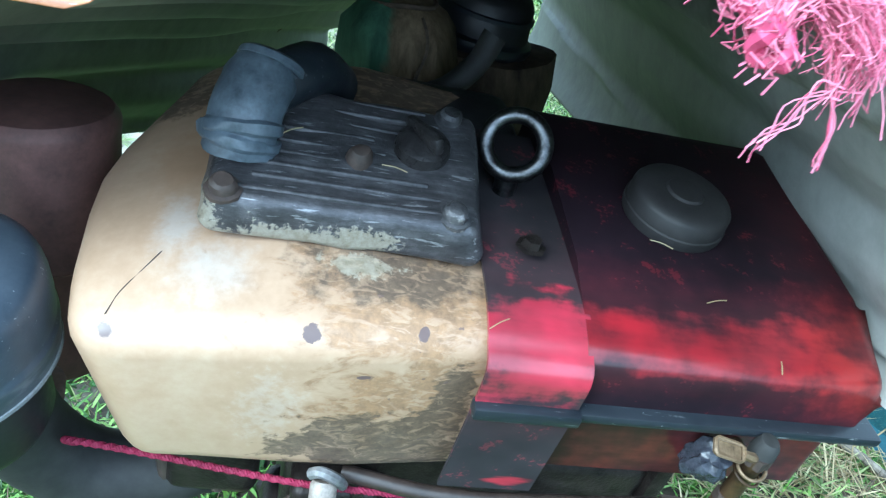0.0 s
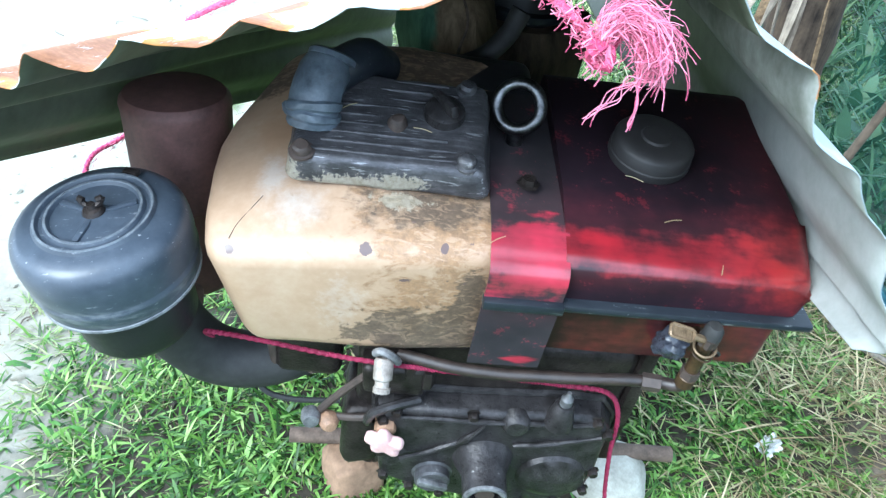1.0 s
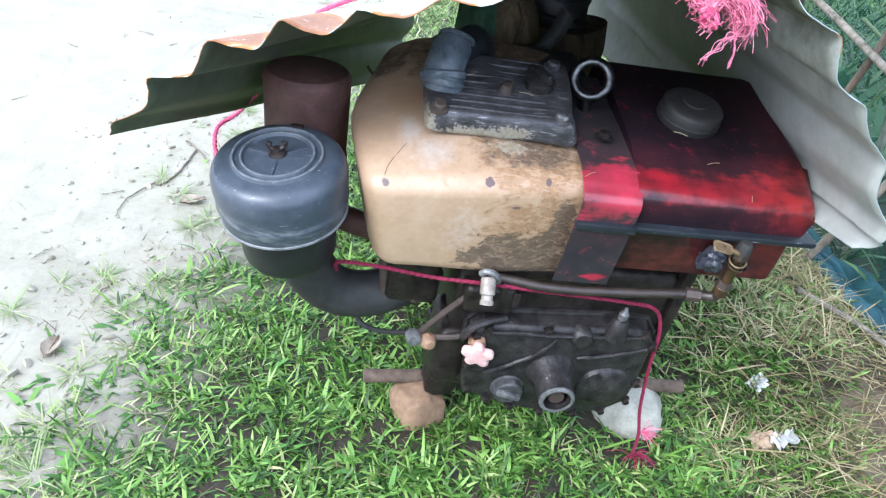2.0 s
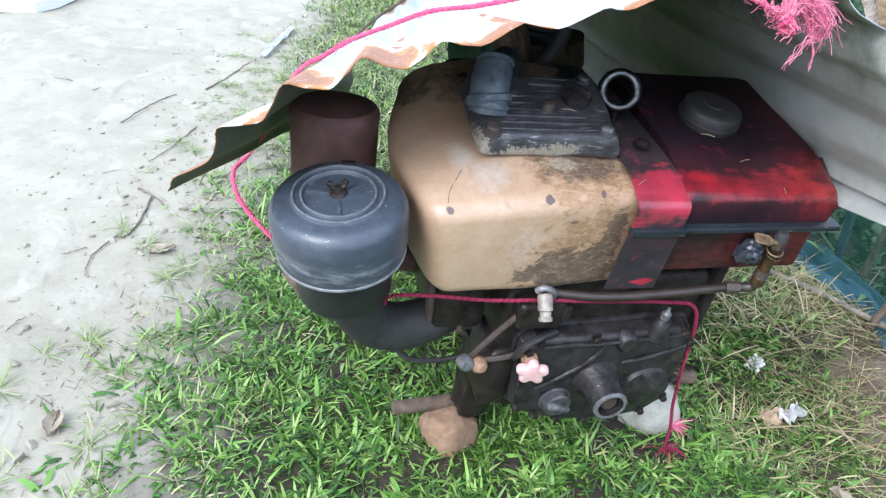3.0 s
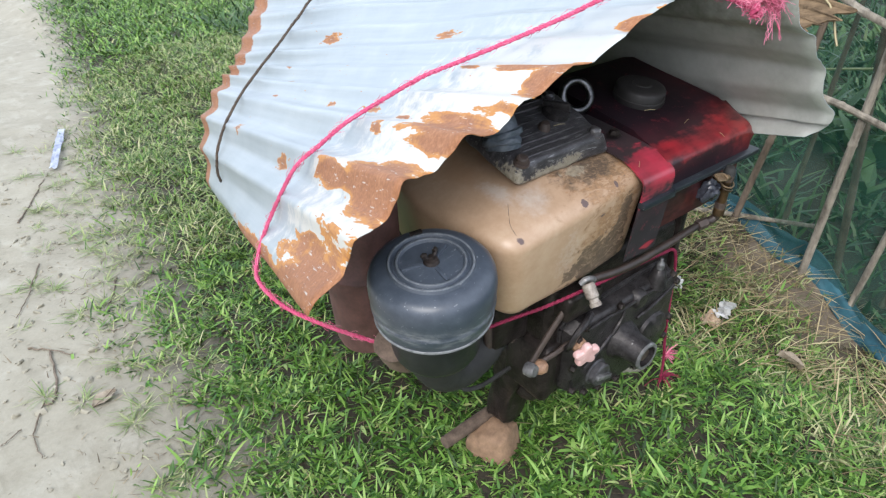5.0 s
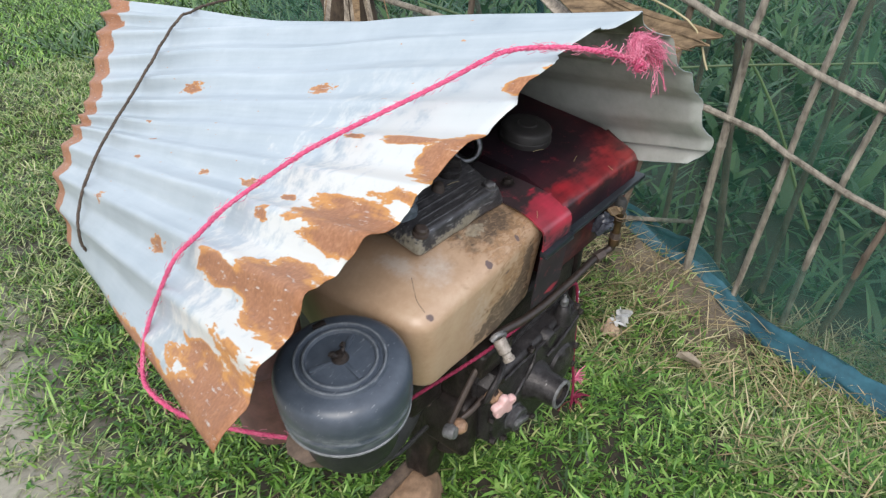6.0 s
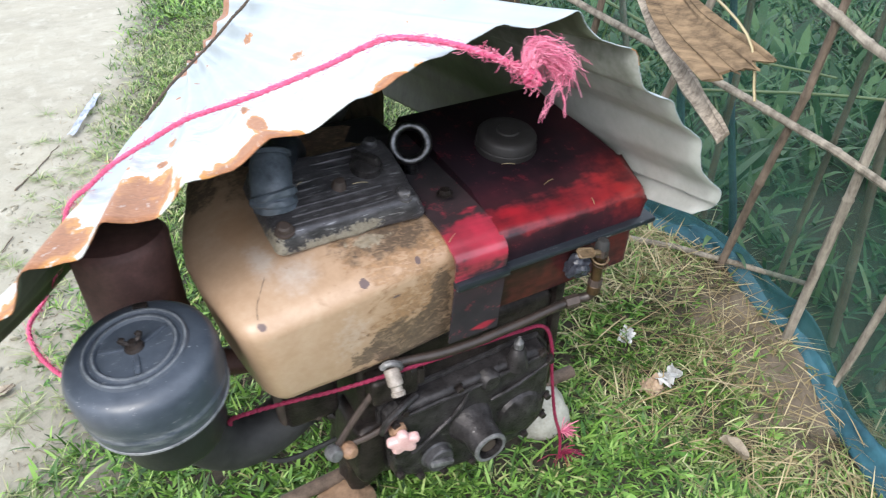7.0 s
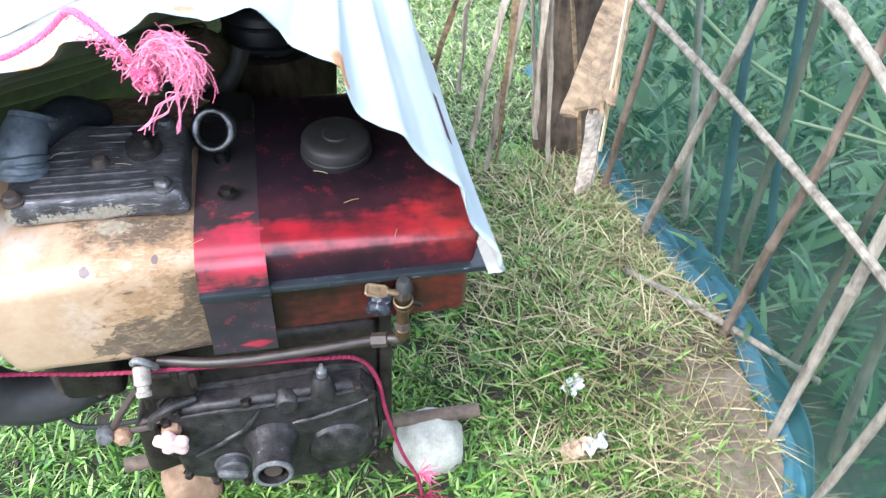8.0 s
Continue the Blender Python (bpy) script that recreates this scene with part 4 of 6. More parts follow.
    bm = lathe([(0.019, 0.052), (0.0245, 0.052), (0.026, 0.046), (0.0265, 0.02), (0.034, 0.004), (0.038, -0.006), (0.019, -0.006), (0.019, 0.052)], 36, pose(0.206, 0.002, -0.333, 90))
    sleeve = part("shaft_sleeve", rough(bm, 0.0012, 60), ALLOY, gear, "open-ended starting shaft sleeve")
    part("sleeve_lip", lathe([(0.0195, 0.0525), (0.0225, 0.0535), (0.0252, 0.0525), (0.0258, 0.049)], 36, pose(0.206, 0.002, -0.333, 90)), STEEL, gear)
    part("starting_shaft", lathe([(0, 0.047), (0.011, 0.047), (0.0125, 0.044), (0.0125, 0)], 20, pose(0.206, 0.002, -0.333, 90)), RUSTROD, gear)
    bm = lathe([(0, 0.012), (0.019, 0.012), (0.0215, 0.010), (0.022, 0.0), (0.026, -0.003), (0.026, -0.01)], 30, pose(0.15, 0.002, -0.373, 90))
    plug = part("filler_plug", bm, RIDGE, gear)
    part("plug_bar", moved(box(-0.019, 0.019, -0.0045, 0.0045, 0.0, 0.008, 0.002, 2), pose(0.15, -0.008, -0.373, 90, 18, 0)), STEEL, gear)
    part("nipple_boss", rough(lathe([(0, 0.004), (0.009, 0.004), (0.011, 0.001), (0.014, -0.012), (0.018, -0.03)], 14, pose(0.279, 0.006, -0.222)), 0.001, 60), ALLOY, gear)
    part("nipple", lathe([(0, 0.024), (0.0025, 0.024), (0.0035, 0.018), (0.007, 0.014), (0.007, 0.003)], 10, pose(0.279, 0.006, -0.222)), STEEL, gear, "bright grease nipple")

    # star knob, control rods and ball ends
    bm = bmesh.new()
    pts = []
    for k in range(40):
        a = 2 * math.pi * k / 40
        r = 0.0200 + 0.0040 * math.cos(5 * a) - 0.0008 * math.cos(10 * a)
        pts.append((r * math.cos(a), r * math.sin(a)))
    f = bm.faces.new([bm.verts.new((x, y, 0)) for x, y in pts])
    out = bmesh.ops.extrude_face_region(bm, geom=[f])
    for v in [g for g in out["geom"] if isinstance(g, bmesh.types.BMVert)]:
        v.co.z = 0.013
    bmesh.ops.bevel(bm, geom=[e for e in bm.edges if abs(e.verts[0].co.z - e.verts[1].co.z) < 1e-6], offset=0.004, segments=3, affect="EDGES", profile=0.5)
    star = part("star_knob", moved(bm, pose(0.088, -0.006, -0.288, 98, 0, -14) @ pose(0, 0, 0, 0, 0, 24)), PINKKNOB, root, "faded pink plastic star knob")
    part("knob_collar", lathe([(0, -0.002), (0.0125, -0.002), (0.0125, 0.016), (0.009, 0.02)], 8, pose(0.086, 0.014, -0.278, 105, 0, 0)), WOODKNOB, star)
    part("guard_loop", tube(glide([(0.083, 0.03, -0.30), (0.066, 0.008, -0.28), (0.070, 0.000, -0.252), (0.092, 0.002, -0.238), (0.12, 0.016, -0.243)], 20), 0.0055, 8), ALLOY, root)
    part("control_rod", tube(glide([(0.018, 0.03, -0.305), (0.05, 0.02, -0.292), (0.08, 0.018, -0.283)], 8), 0.0045, 8), RUSTROD, root)
    part("rod_ball", lathe([(0, 0.013), (0.007, 0.012), (0.0115, 0.006), (0.0125, 0), (0.0115, -0.006), (0.006, -0.012), (0, -0.012)], 8, pose(0.021, 0.022, -0.304, 80, 0, 20)), WOODKNOB, root, "rusty brown round rod end")
    part("control_rod", tube(glide([(0.008, 0.03, -0.298), (0.036, 0.026, -0.25), (0.066, 0.022, -0.205)], 10), 0.0048, 8), RUSTROD, root)
    part("rod_ball", lathe([(0, 0.012), (0.009, 0.011), (0.0115, 0.004), (0.0105, -0.006), (0, -0.010)], 14, pose(0.000, 0.024, -0.299, 80, 0, 10)), STEEL, root, "grey round rod end")

    # pale fitting on the fuel pump
    bm = lathe([(0, 0.018), (0.008, 0.018), (0.010, 0.015), (0.010, -0.004), (0.0075, -0.006), (0.0075, -0.012), (0.009, -0.013), (0.009, -0.018), (0, -0.019)], 14, pose(0.0755, -0.010, -0.170, -38, 0, 0))
    part("banjo_fitting", bm, CREAM, root, "pale banjo fitting")
    part("fitting_hook", tube(glide([(0.066, 0.006, -0.156), (0.072, 0.002, -0.148), (0.084, -0.002, -0.150), (0.090, 0.004, -0.165)], 10), 0.0045, 8), STEEL, root)
    part("pump_body", rough(box(0.055, 0.125, 0.01, 0.06, -0.235, -0.185, 0.008, 3), 0.004, 45), CAST, root)
    for x, z in ((0.105, -0.188), (0.125, -0.205)):
        part("pump_nut", lathe([(0, 0.014), (0.006, 0.014), (0.008, 0.01), (0.008, -0.01)], 6, pose(x, 0.016, z)), CAST, root)
    for x, y in ((-0.055, 0.075), (-0.035, 0.085), (-0.012, 0.07)):
        part("push_rod_tube", tube([(x, y, -0.165), (x + 0.01, y - 0.004, -0.268)], 0.007, 10), RUSTROD, root)
    # lower left bracket, hose and drain
    part("bracket", rough(box(0.034, 0.085, 0.02, 0.11, -0.395, -0.285, 0.014, 4), 0.009, 35), CAST, root)
    bm = box(0.032, 0.098, 0.078, 0.128, -0.532, -0.335, 0.010, 3)
    bmesh.ops.subdivide_edges(bm, edges=[e for e in bm.edges if e.calc_length() > 0.03], cuts=6, use_grid_fill=True)
    for v in bm.verts:
        v.co.x += 0.12 * (-0.335 - v.co.z) * (1 if v.co.x < 0.06 else 0.6)
        v.co.y += 0.16 * (-0.335 - v.co.z)
    part("foot", rough(rough(bm, 0.010, 24), 0.005, 70), CAST, root, "greasy cast foot plate resting on the bar")
    bm = box(0.060, 0.125, 0.055, 0.11, -0.440, -0.365, 0.012, 3)
    bmesh.ops.subdivide_edges(bm, edges=[e for e in bm.edges if e.calc_length() > 0.03], cuts=4, use_grid_fill=True)
    part("foot_web", rough(bm, 0.008, 30), CAST, root)
    foot = glide([(0.33, 0.10, -0.37), (0.34, 0.11, -0.43), (0.35, 0.125, -0.49)], 8)
    part("foot", rough(tube(foot, 0.035, 14), 0.010, 30), CAST, root)
    bm = tube(glide([(-0.225, 0.070, -0.158), (-0.205, 0.082, -0.190), (-0.175, 0.095, -0.215), (-0.145, 0.105, -0.228)], 14), [0.026 + 0.0006 * k for k in range(15)], 18)
    part("cleaner_bracket", rough(rough(bm, 0.006, 28), 0.002, 80), RUSTBAR, root, "dented rusty bracket under the air cleaner's bowl")
    part("hose", tube(glide([(-0.085, 0.13, -0.29), (-0.075, 0.10, -0.345), (-0.04, 0.09, -0.362), (0.03, 0.09, -0.360)], 18), 0.004, 8), RUBBER, root)
    return root


def air_cleaner(root):
    """Oil-bath cleaner: domed lid over a narrower bowl, on a rubber elbow."""
    at = pose(-0.196, 0.036, -0.026, 3, -8, 0) @ Matrix.Diagonal((0.945, 0.945, 0.93, 1))
    r = 0.0835
    bowl = lathe([(0, -0.165), (0.048, -0.165), (0.056, -0.160), (0.061, -0.150), (0.0655, -0.085), (0.064, -0.075)], 56, at)
    cl = part("air_cleaner", bowl, BLACK, root, "round blue-black oil-bath air cleaner")
    prof = [(0, 0.0005), (0.012, 0.0005), (0.018, -0.0015), (0.0405, -0.0015), (0.0425, 0.0018), (0.0455, 0.0018), (0.0475, -0.0012), (0.0505, -0.0012), (0.0525, 0.0022), (0.0555, 0.0020), (0.0575, -0.0016), (0.064, -0.0030), (0.0705, -0.0048), (0.0765, -0.0080), (0.0808, -0.0135), (0.0830, -0.0205), (0.0838, -0.029), (0.0835, -0.042), (0.0822, -0.054), (0.0820, -0.0575), (0.0830, -0.0600), (0.0826, -0.0640), (0.0812, -0.070), (0.0795, -0.083), (0.0775, -0.085), (0.066, -0.083)]
    part("lid", lathe(prof, 64, at), BLUEBLACK, cl, "scuffed blue-black domed lid")
    for r in (0.044, 0.054):
        part("lid_ring", lathe([(r - 0.0020, 0.0008), (r - 0.0010, 0.0028), (r + 0.0010, 0.0028), (r + 0.0020, 0.0006)], 64, at), RINGWEAR, cl)
    part("lid_rim", lathe([(0.0790, -0.080), (0.0806, -0.0815), (0.0806, -0.0845), (0.0775, -0.086)], 64, at), SCUFFED, cl)
    for turn in (-98, 22, 158):
        part("lid_rib", moved(box(0.010, 0.0395, -0.0032, 0.0032, -0.003, 0.0012, 0.0014, 2), at @ pose(0, 0, 0, 0, 0, turn)), BLUEBLACK, cl)
    part("lid_clip", rough(moved(box(-0.009, 0.009, -0.004, 0.004, -0.002, 0.004, 0.0015, 2), at @ pose(0.020, 0.056, 0.001, 0, 0, -20)), 0.002, 90), CAST, cl)
    bm = lathe([(0, 0.011), (0.004, 0.011), (0.005, 0.006), (0.009, 0.005), (0.011, 0.001)], 14, at)
    for s in (-1, 1):
        moved_pts = [at @ Vector(p) for p in ((0, 0, 0.007), (s * 0.007, 0.002, 0.009), (s * 0.011, 0.004, 0.015), (s * 0.006, 0.002, 0.014))]
        tube(glide(moved_pts, 8), 0.0028, 6, bm)
    part("wing_nut", bm, CAST, cl)
    line = glide([(-0.166, 0.060, -0.155), (-0.152, 0.074, -0.225), (-0.118, 0.082, -0.272), (-0.07, 0.088, -0.284), (-0.02, 0.100, -0.270), (0.02, 0.13, -0.245)], 26)
    part("intake_elbow", tube(line, [0.037 - 0.0002 * k for k in range(27)], 22), RUBBER, root, "black rubber intake elbow")
    part("hose_clamp", tube(line[20:22], 0.0352, 22), RUBBER, root)


def muffler(root):
    at = pose(-0.174, 0.234, -0.017, -8, -2, 0) @ Matrix.Diagonal((1.04, 1.04, 1, 1))
    prof = [(0, 0.003), (0.035, 0.002), (0.052, -0.001), (0.0565, -0.007), (0.0575, -0.012), (0.0565, -0.02), (0.0545, -0.12), (0.0562, -0.1225), (0.0560, -0.128), (0.0535, -0.131), (0.0505, -0.235), (0.046, -0.247), (0.03, -0.252), (0, -0.252)]
    m = part("muffler", rough(lathe(prof, 40, at), 0.0012, 25), MUFFLER, root, "brown rusted cylindrical muffler")
    part("exhaust_stub", tube(glide([(-0.16, 0.225, -0.20), (-0.12, 0.21, -0.238), (-0.04, 0.19, -0.25)], 12), 0.02, 14), MUFFLER, m)


ENG = engine()
air_cleaner(ENG)
muffler(ENG)

# base bar under the engine, and what it is propped on


def base_bar():
    bm = rough(tube([(-0.045, 0.595, 0.062), (0.1, 0.597, 0.068), (0.25, 0.595, 0.075), (0.4, 0.592, 0.079), (0.54, 0.588, 0.082)], 0.012, 10), 0.003, 30)
    tagged(part("base_bar", bm, RUSTBAR), "rusty bar under the engine's front feet", "bar")


def lump(name, at, size, material, seed, label, category, sub=3, dent=0.18, square=0.0):
    bm = bmesh.new()
    bmesh.ops.create_icosphere(bm, subdivisions=sub, radius=1.0)
    for v in bm.verts:
        if square:
            v.co *= (1.0 / max(abs(v.co.x), abs(v.co.y), abs(v.co.z))) ** square
        v.co *= 1 + dent * noise.noise(v.co * 1.3 + Vector((seed, 0, 0))) + 0.3 * dent * noise.noise(v.co * 4 + Vector((0, seed, 0)))
        v.co = Vector((v.co.x * size[0], v.co.y * size[1], v.co.z * size[2]))
    ob = part(name, bm, material)
    ob.matrix_world = at
    return tagged(ob, label, category)


base_bar()
lump("broken_brick", pose(0.055, 0.575, 0.008, 0, 0, 20), (0.046, 0.044, 0.056), BRICK, 3, "orange-brown broken brick in the grass under the engine", "brick", 5, 0.1, 0.42)
lump("stone", pose(0.452, 0.588, 0.016, 0, 0, -30), (0.064, 0.056, 0.066), STONE_W, 8, "rounded white stone under the engine", "stone")

# ---- corrugated sheet over the engine ----
FRONT = [(-0.372, 0.395, 0.568), (-0.305, 0.362, 0.662), (-0.22, 0.337, 0.711), (-0.13, 0.337, 0.733), (0.046, 0.317, 0.801), (0.178, 0.315, 0.837), (0.270, 0.277, 0.834), (0.345, 0.257, 0.757), (0.405, 0.254, 0.706), (0.434, 0.258, 0.656), (0.460, 0.254, 0.606), (0.456, 0.284, 0.574)]
BACK = [(0.04, 1.70, 0.212), (0.072, 1.74, 0.365), (0.135, 1.76, 0.452), (0.21, 1.78, 0.51), (0.31, 1.85, 0.60), (0.39, 1.90, 0.68), (0.45, 1.92, 0.73), (0.555, 1.92, 0.66), (0.600, 1.91, 0.54), (0.580, 1.90, 0.395)]


def sheet():
    nu, nv = 210, 70
    a, b = glide(FRONT, nu), glide(BACK, nu)
    run = [0.0]
    for p, q in zip(a, a[1:]):
        run.append(run[-1] + (q - p).length)
    total = run[-1]
    verts, uvs = [], []
    for j in range(nv + 1):
        for i in range(nu + 1):
            v = j / nv
            s = run[i] / total
            tear = 0.020 * noise.noise(Vector((s * 9, 2.1, 0))) + 0.008 * noise.noise(Vector((s * 30, 0.7, 0))) + 0.003 * noise.noise(Vector((s * 90, 0, 3)))
            turn = 2 * math.pi * (run[i] - 0.2525) / 0.078
            wave = math.cos(turn) + 0.12 * math.cos(2 * turn) + 0.10 * math.cos(3 * turn)
            tear -= 0.006 * wave * (1 if s < 0.62 else 0.5)
            tear *= 1 - 0.75 * ease((s - 0.66) / 0.06)
            hem = 0.012 * noise.noise(Vector((s * 25, 5.5, 0)))
            w = v * (1 + hem) + (1 - v) ** 6 * tear
            p = a[i].lerp(b[i], w)
            p0, p1 = a[max(i - 1, 0)].lerp(b[max(i - 1, 0)], w), a[min(i + 1, nu)].lerp(b[min(i + 1, nu)], w)
            n = (p1 - p0).cross(b[i] - a[i]).normalized()
            if n.z < 0:
                n = -n
            depth = (0.0095 + 0.0005 * min(1.0, 2 * v)) * (0.75 + 0.5 * noise.noise(Vector((s * 3, v * 3, 0))))
            depth *= min(1.0, 0.45 + s * 5) * (1 - 0.45 * ease((s - 0.70) / 0.15))
            p = p + n * (depth * wave + 0.010 * noise.noise(Vector((s * 5, v * 4, 9))) * (1 - 0.4 * v))
            # the far side bellies out a little and its hem sags
            p.x += 0.012 * math.sin(math.pi * v) * ease((s - 0.7) / 0.2)
            p.z -= 0.035 * math.sin(math.pi * v) * ease((s - 0.8) / 0.2)
            verts.append(p)
            uvs.append((s, v))
    faces = [(j * (nu + 1) + i, j * (nu + 1) + i + 1, (j + 1) * (nu + 1) + i + 1, (j + 1) * (nu + 1) + i) for j in range(nv) for i in range(nu)]
    ob = raw("corrugated_sheet", verts, faces, SHEET)
    layer = ob.data.uv_layers.new(name="UVMap")
    for loop in ob.data.loops:
        layer.data[loop.index].uv = uvs[loop.vertex_index]
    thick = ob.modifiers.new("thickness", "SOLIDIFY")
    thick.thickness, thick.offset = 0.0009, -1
    ob.data.materials.append(SHADED_ZINC)
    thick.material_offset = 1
    return tagged(ob, "rust-edged galvanised corrugated sheet arched over the engine as a cover", "metal sheet")


SHEET_OB = sheet()

# ---- ropes ----


def ropes():
    over = [(0.172, 0.240, 0.812), (0.158, 0.262, 0.822), (0.138, 0.295, 0.831), (0.117, 0.333, 0.834), (0.094, 0.378, 0.829), (0.060, 0.432, 0.800), (0.022, 0.485, 0.772), (-0.022, 0.535, 0.746), (-0.072, 0.560, 0.730), (-0.110, 0.597, 0.702), (-0.152, 0.633, 0.671), (-0.185, 0.658, 0.640), (-0.213, 0.677, 0.614), (-0.230, 0.708, 0.564), (-0.250, 0.735, 0.505), (-0.280, 0.715, 0.470), (-0.302, 0.660, 0.465), (-0.285, 0.595, 0.440), (-0.214, 0.507, 0.402), (-0.15, 0.49, 0.375), (-0.115, 0.47, 0.362)]
    line = glide(over, 60)
    tree = BVHTree.FromPolygons([v.co for v in SHEET_OB.data.vertices], [p.vertices[:] for p in SHEET_OB.data.polygons])
    lift = []
    for p in line:
        hit = tree.ray_cast(p + Vector((0, 0, 0.2)), Vector((0, 0, -1)))[0]
        lift.append(max(0.0, hit.z + 0.003 - p.z) if hit and p.z > 0.53 else 0.0)
    # drawn taut from ridge to ridge
    up = [max(lift[max(0, k - 2) : k + 3]) for k in range(len(line))]
    up = [sum(up[max(0, k - 2) : k + 3]) / len(up[max(0, k - 2) : k + 3]) if k > 1 else 0.0 for k in range(len(line))]
    raised = [p + Vector((0, 0, u)) for p, u in zip(line, up)]
    rope = part("pink_rope", rough(twisted(raised, 0.0031, 520, 125), 0.0006, 300), PINKROPE)
    tagged(rope, "twisted pink plastic rope tied over the metal sheet", "rope")
    rnd = random.Random(14)
    bm = bmesh.new()
    for k in range(520):
        j = rnd.randrange(len(raised) - 1)
        q = raised[j].lerp(raised[j + 1], rnd.random())
        d = Vector((rnd.gauss(0, 1), rnd.gauss(0, 1), rnd.gauss(0, 1))).normalized()
        along = (raised[j + 1] - raised[j]).normalized() * rnd.choice((-1, 1))
        tube(glide([q + d * 0.003, q + d * 0.006 + along * 0.004, q + d * rnd.uniform(0.005, 0.009) + along * 0.010], 3), 0.0003, 3, bm, False)
    tagged(part("fuzz", bm, PINKFRAY, rope), kind="stuff")
    low = [(-0.115, 0.47, 0.362), (-0.112, 0.438, 0.398), (-0.06, 0.425, 0.404), (0.01, 0.416, 0.400), (0.074, 0.399, 0.408), (0.17, 0.400, 0.401), (0.274, 0.402, 0.393), (0.325, 0.408, 0.380), (0.350, 0.418, 0.335), (0.362, 0.428, 0.26), (0.385, 0.445, 0.16), (0.41, 0.458, 0.085), (0.42, 0.468, 0.02)]
    tagged(part("crimson_rope", twisted(low, 0.0028, 420, 110), CRIMSON), "dark crimson rope running along the engine to the ground", "rope")


ropes()


def frayed_knot():
    """Knot at the rope's end with a brush of loose fibres."""
    rnd = random.Random(4)
    bm = bmesh.new()
    c = Vector((0.172, 0.240, 0.810))
    for k in range(3):
        loop = [c + 0.006 * Vector((math.cos(t + k), 0.5 * math.sin(2 * t + k), math.sin(t))) for t in [2 * math.pi * j / 14 for j in range(15)]]
        tube(loop, 0.0032, 7, bm)
    knot = part("frayed_rope_end", rough(bm, 0.002, 120), PINKROPE)
    tagged(knot, "frayed pink rope knot hanging from the sheet's edge", "rope end")
    bm = bmesh.new()

    def curly(line, amount, phase, rad):
        pts = []
        for k, q in enumerate(line):
            f = k / (len(line) - 1)
            pts.append(q + amount * f * Vector((math.sin(15 * f + phase), math.cos(11 * f + 2 * phase), math.sin(13 * f + 3 * phase))))
        tube(pts, rad, 3, bm, False)

    # a brush of combed-out yarn that rises from the knot, bends over and hangs
    side, rise = Vector((0.976, -0.12, 0.183)), Vector((-0.085, 0.56, 0.824))
    at = lambda x, y: c + 0.78 * (x * side + y * rise)
    arc = glide([at(0, 0), at(0.006, 0.020), at(0.019, 0.029), at(0.033, 0.018), at(0.042, -0.002), at(0.031, -0.019)], 40)

    def jit(amount):
        return Vector((rnd.gauss(0, amount), rnd.gauss(0, amount), rnd.gauss(0, amount)))

    for yarn in range(6):
        off = jit(0.0035)
        tube([q + off * min(1.0, 0.3 + k / 12) + 0.0022 * Vector((math.sin(k * 0.5 + yarn), math.cos(k * 0.4 + 2 * yarn), math.sin(k * 0.45 + 3 * yarn))) for k, q in enumerate(arc[: 30 + yarn])], [0.0021 - 0.00004 * k for k in range(30 + yarn)], 6, bm, False)
    for k in range(400):
        first, last = rnd.randrange(0, 16), rnd.randrange(24, 41)
        off, loose = jit(0.0045), jit(0.0035)
        line = [q + off * min(1.0, 0.25 + (first + j) / 14) + loose * (j / (last - first)) ** 3 * 2 for j, q in enumerate(arc[first:last])]
        curly(line[::2], 0.0016, rnd.uniform(0, 6), 0.00024)
    for k in range(70):
        q = rnd.choice(arc) + jit(0.004)
        d = jit(1.0).normalized() * rnd.uniform(0.006, 0.015)
        curly(glide([q, q + d * 0.5 + jit(0.002), q + d], 5), 0.002, rnd.uniform(0, 6), 0.00028)
    # long strands drawn together into two wisps
    for k in range(6):
        s0 = at(0.030, 0.006) if k % 2 else at(0.033, -0.016)
        curly(glide([s0 + jit(0.003), at(0.021, -0.018) + jit(0.0022), at(0.008, -0.032) + jit(0.003), at(-0.008, -0.047) + jit(0.004)], 14), 0.0012, rnd.uniform(0, 6), 0.00036)
    for k in range(5):
        curly(glide([at(0.030, 0.004) + jit(0.002), at(0.026, -0.016) + jit(0.001), at(0.025, -0.036) + jit(0.0008), at(0.020, -0.053) + jit(0.002)], 12), 0.0008, rnd.uniform(0, 6), 0.0004)
    for k in range(26):
        d = Vector((rnd.gauss(0, 1), rnd.gauss(0, 1), rnd.gauss(-0.2, 1))).normalized() * rnd.uniform(0.008, 0.018)
        curly(glide([c, c + d * 0.6 + Vector((0, 0, 0.003)), c + d], 6), 0.003, rnd.uniform(0, 6), 0.0005)
    for k in range(70):
        q = Vector((0.135, 0.270, 0.838)).lerp(c, rnd.random())
        d = Vector((rnd.gauss(0, 1), rnd.gauss(0, 1), rnd.gauss(0, 1))).normalized() * rnd.uniform(0.006, 0.015)
        curly(glide([q, q + d * 0.6, q + d], 5), 0.002, rnd.uniform(0, 6), 0.00045)
    tagged(part("fray", bm, PINKFRAY, knot, "loose pink fibres"), kind="stuff")
    bm = bmesh.new()
    e = Vector((0.42, 0.466, 0.028))
    for k in range(34):
        d = Vector((rnd.gauss(0.012, 0.016), rnd.gauss(-0.010, 0.012), rnd.gauss(0.0, 0.010)))
        tube(glide([e, e + d * 0.5 + Vector((0, 0, 0.008)), e + d], 4), 0.0008, 3, bm, False)
    tail = part("frayed_rope_tail", bm, CRIMSON)
    tagged(tail, "frayed crimson rope tail lying by the white stone", "rope end")
    bm = bmesh.new()
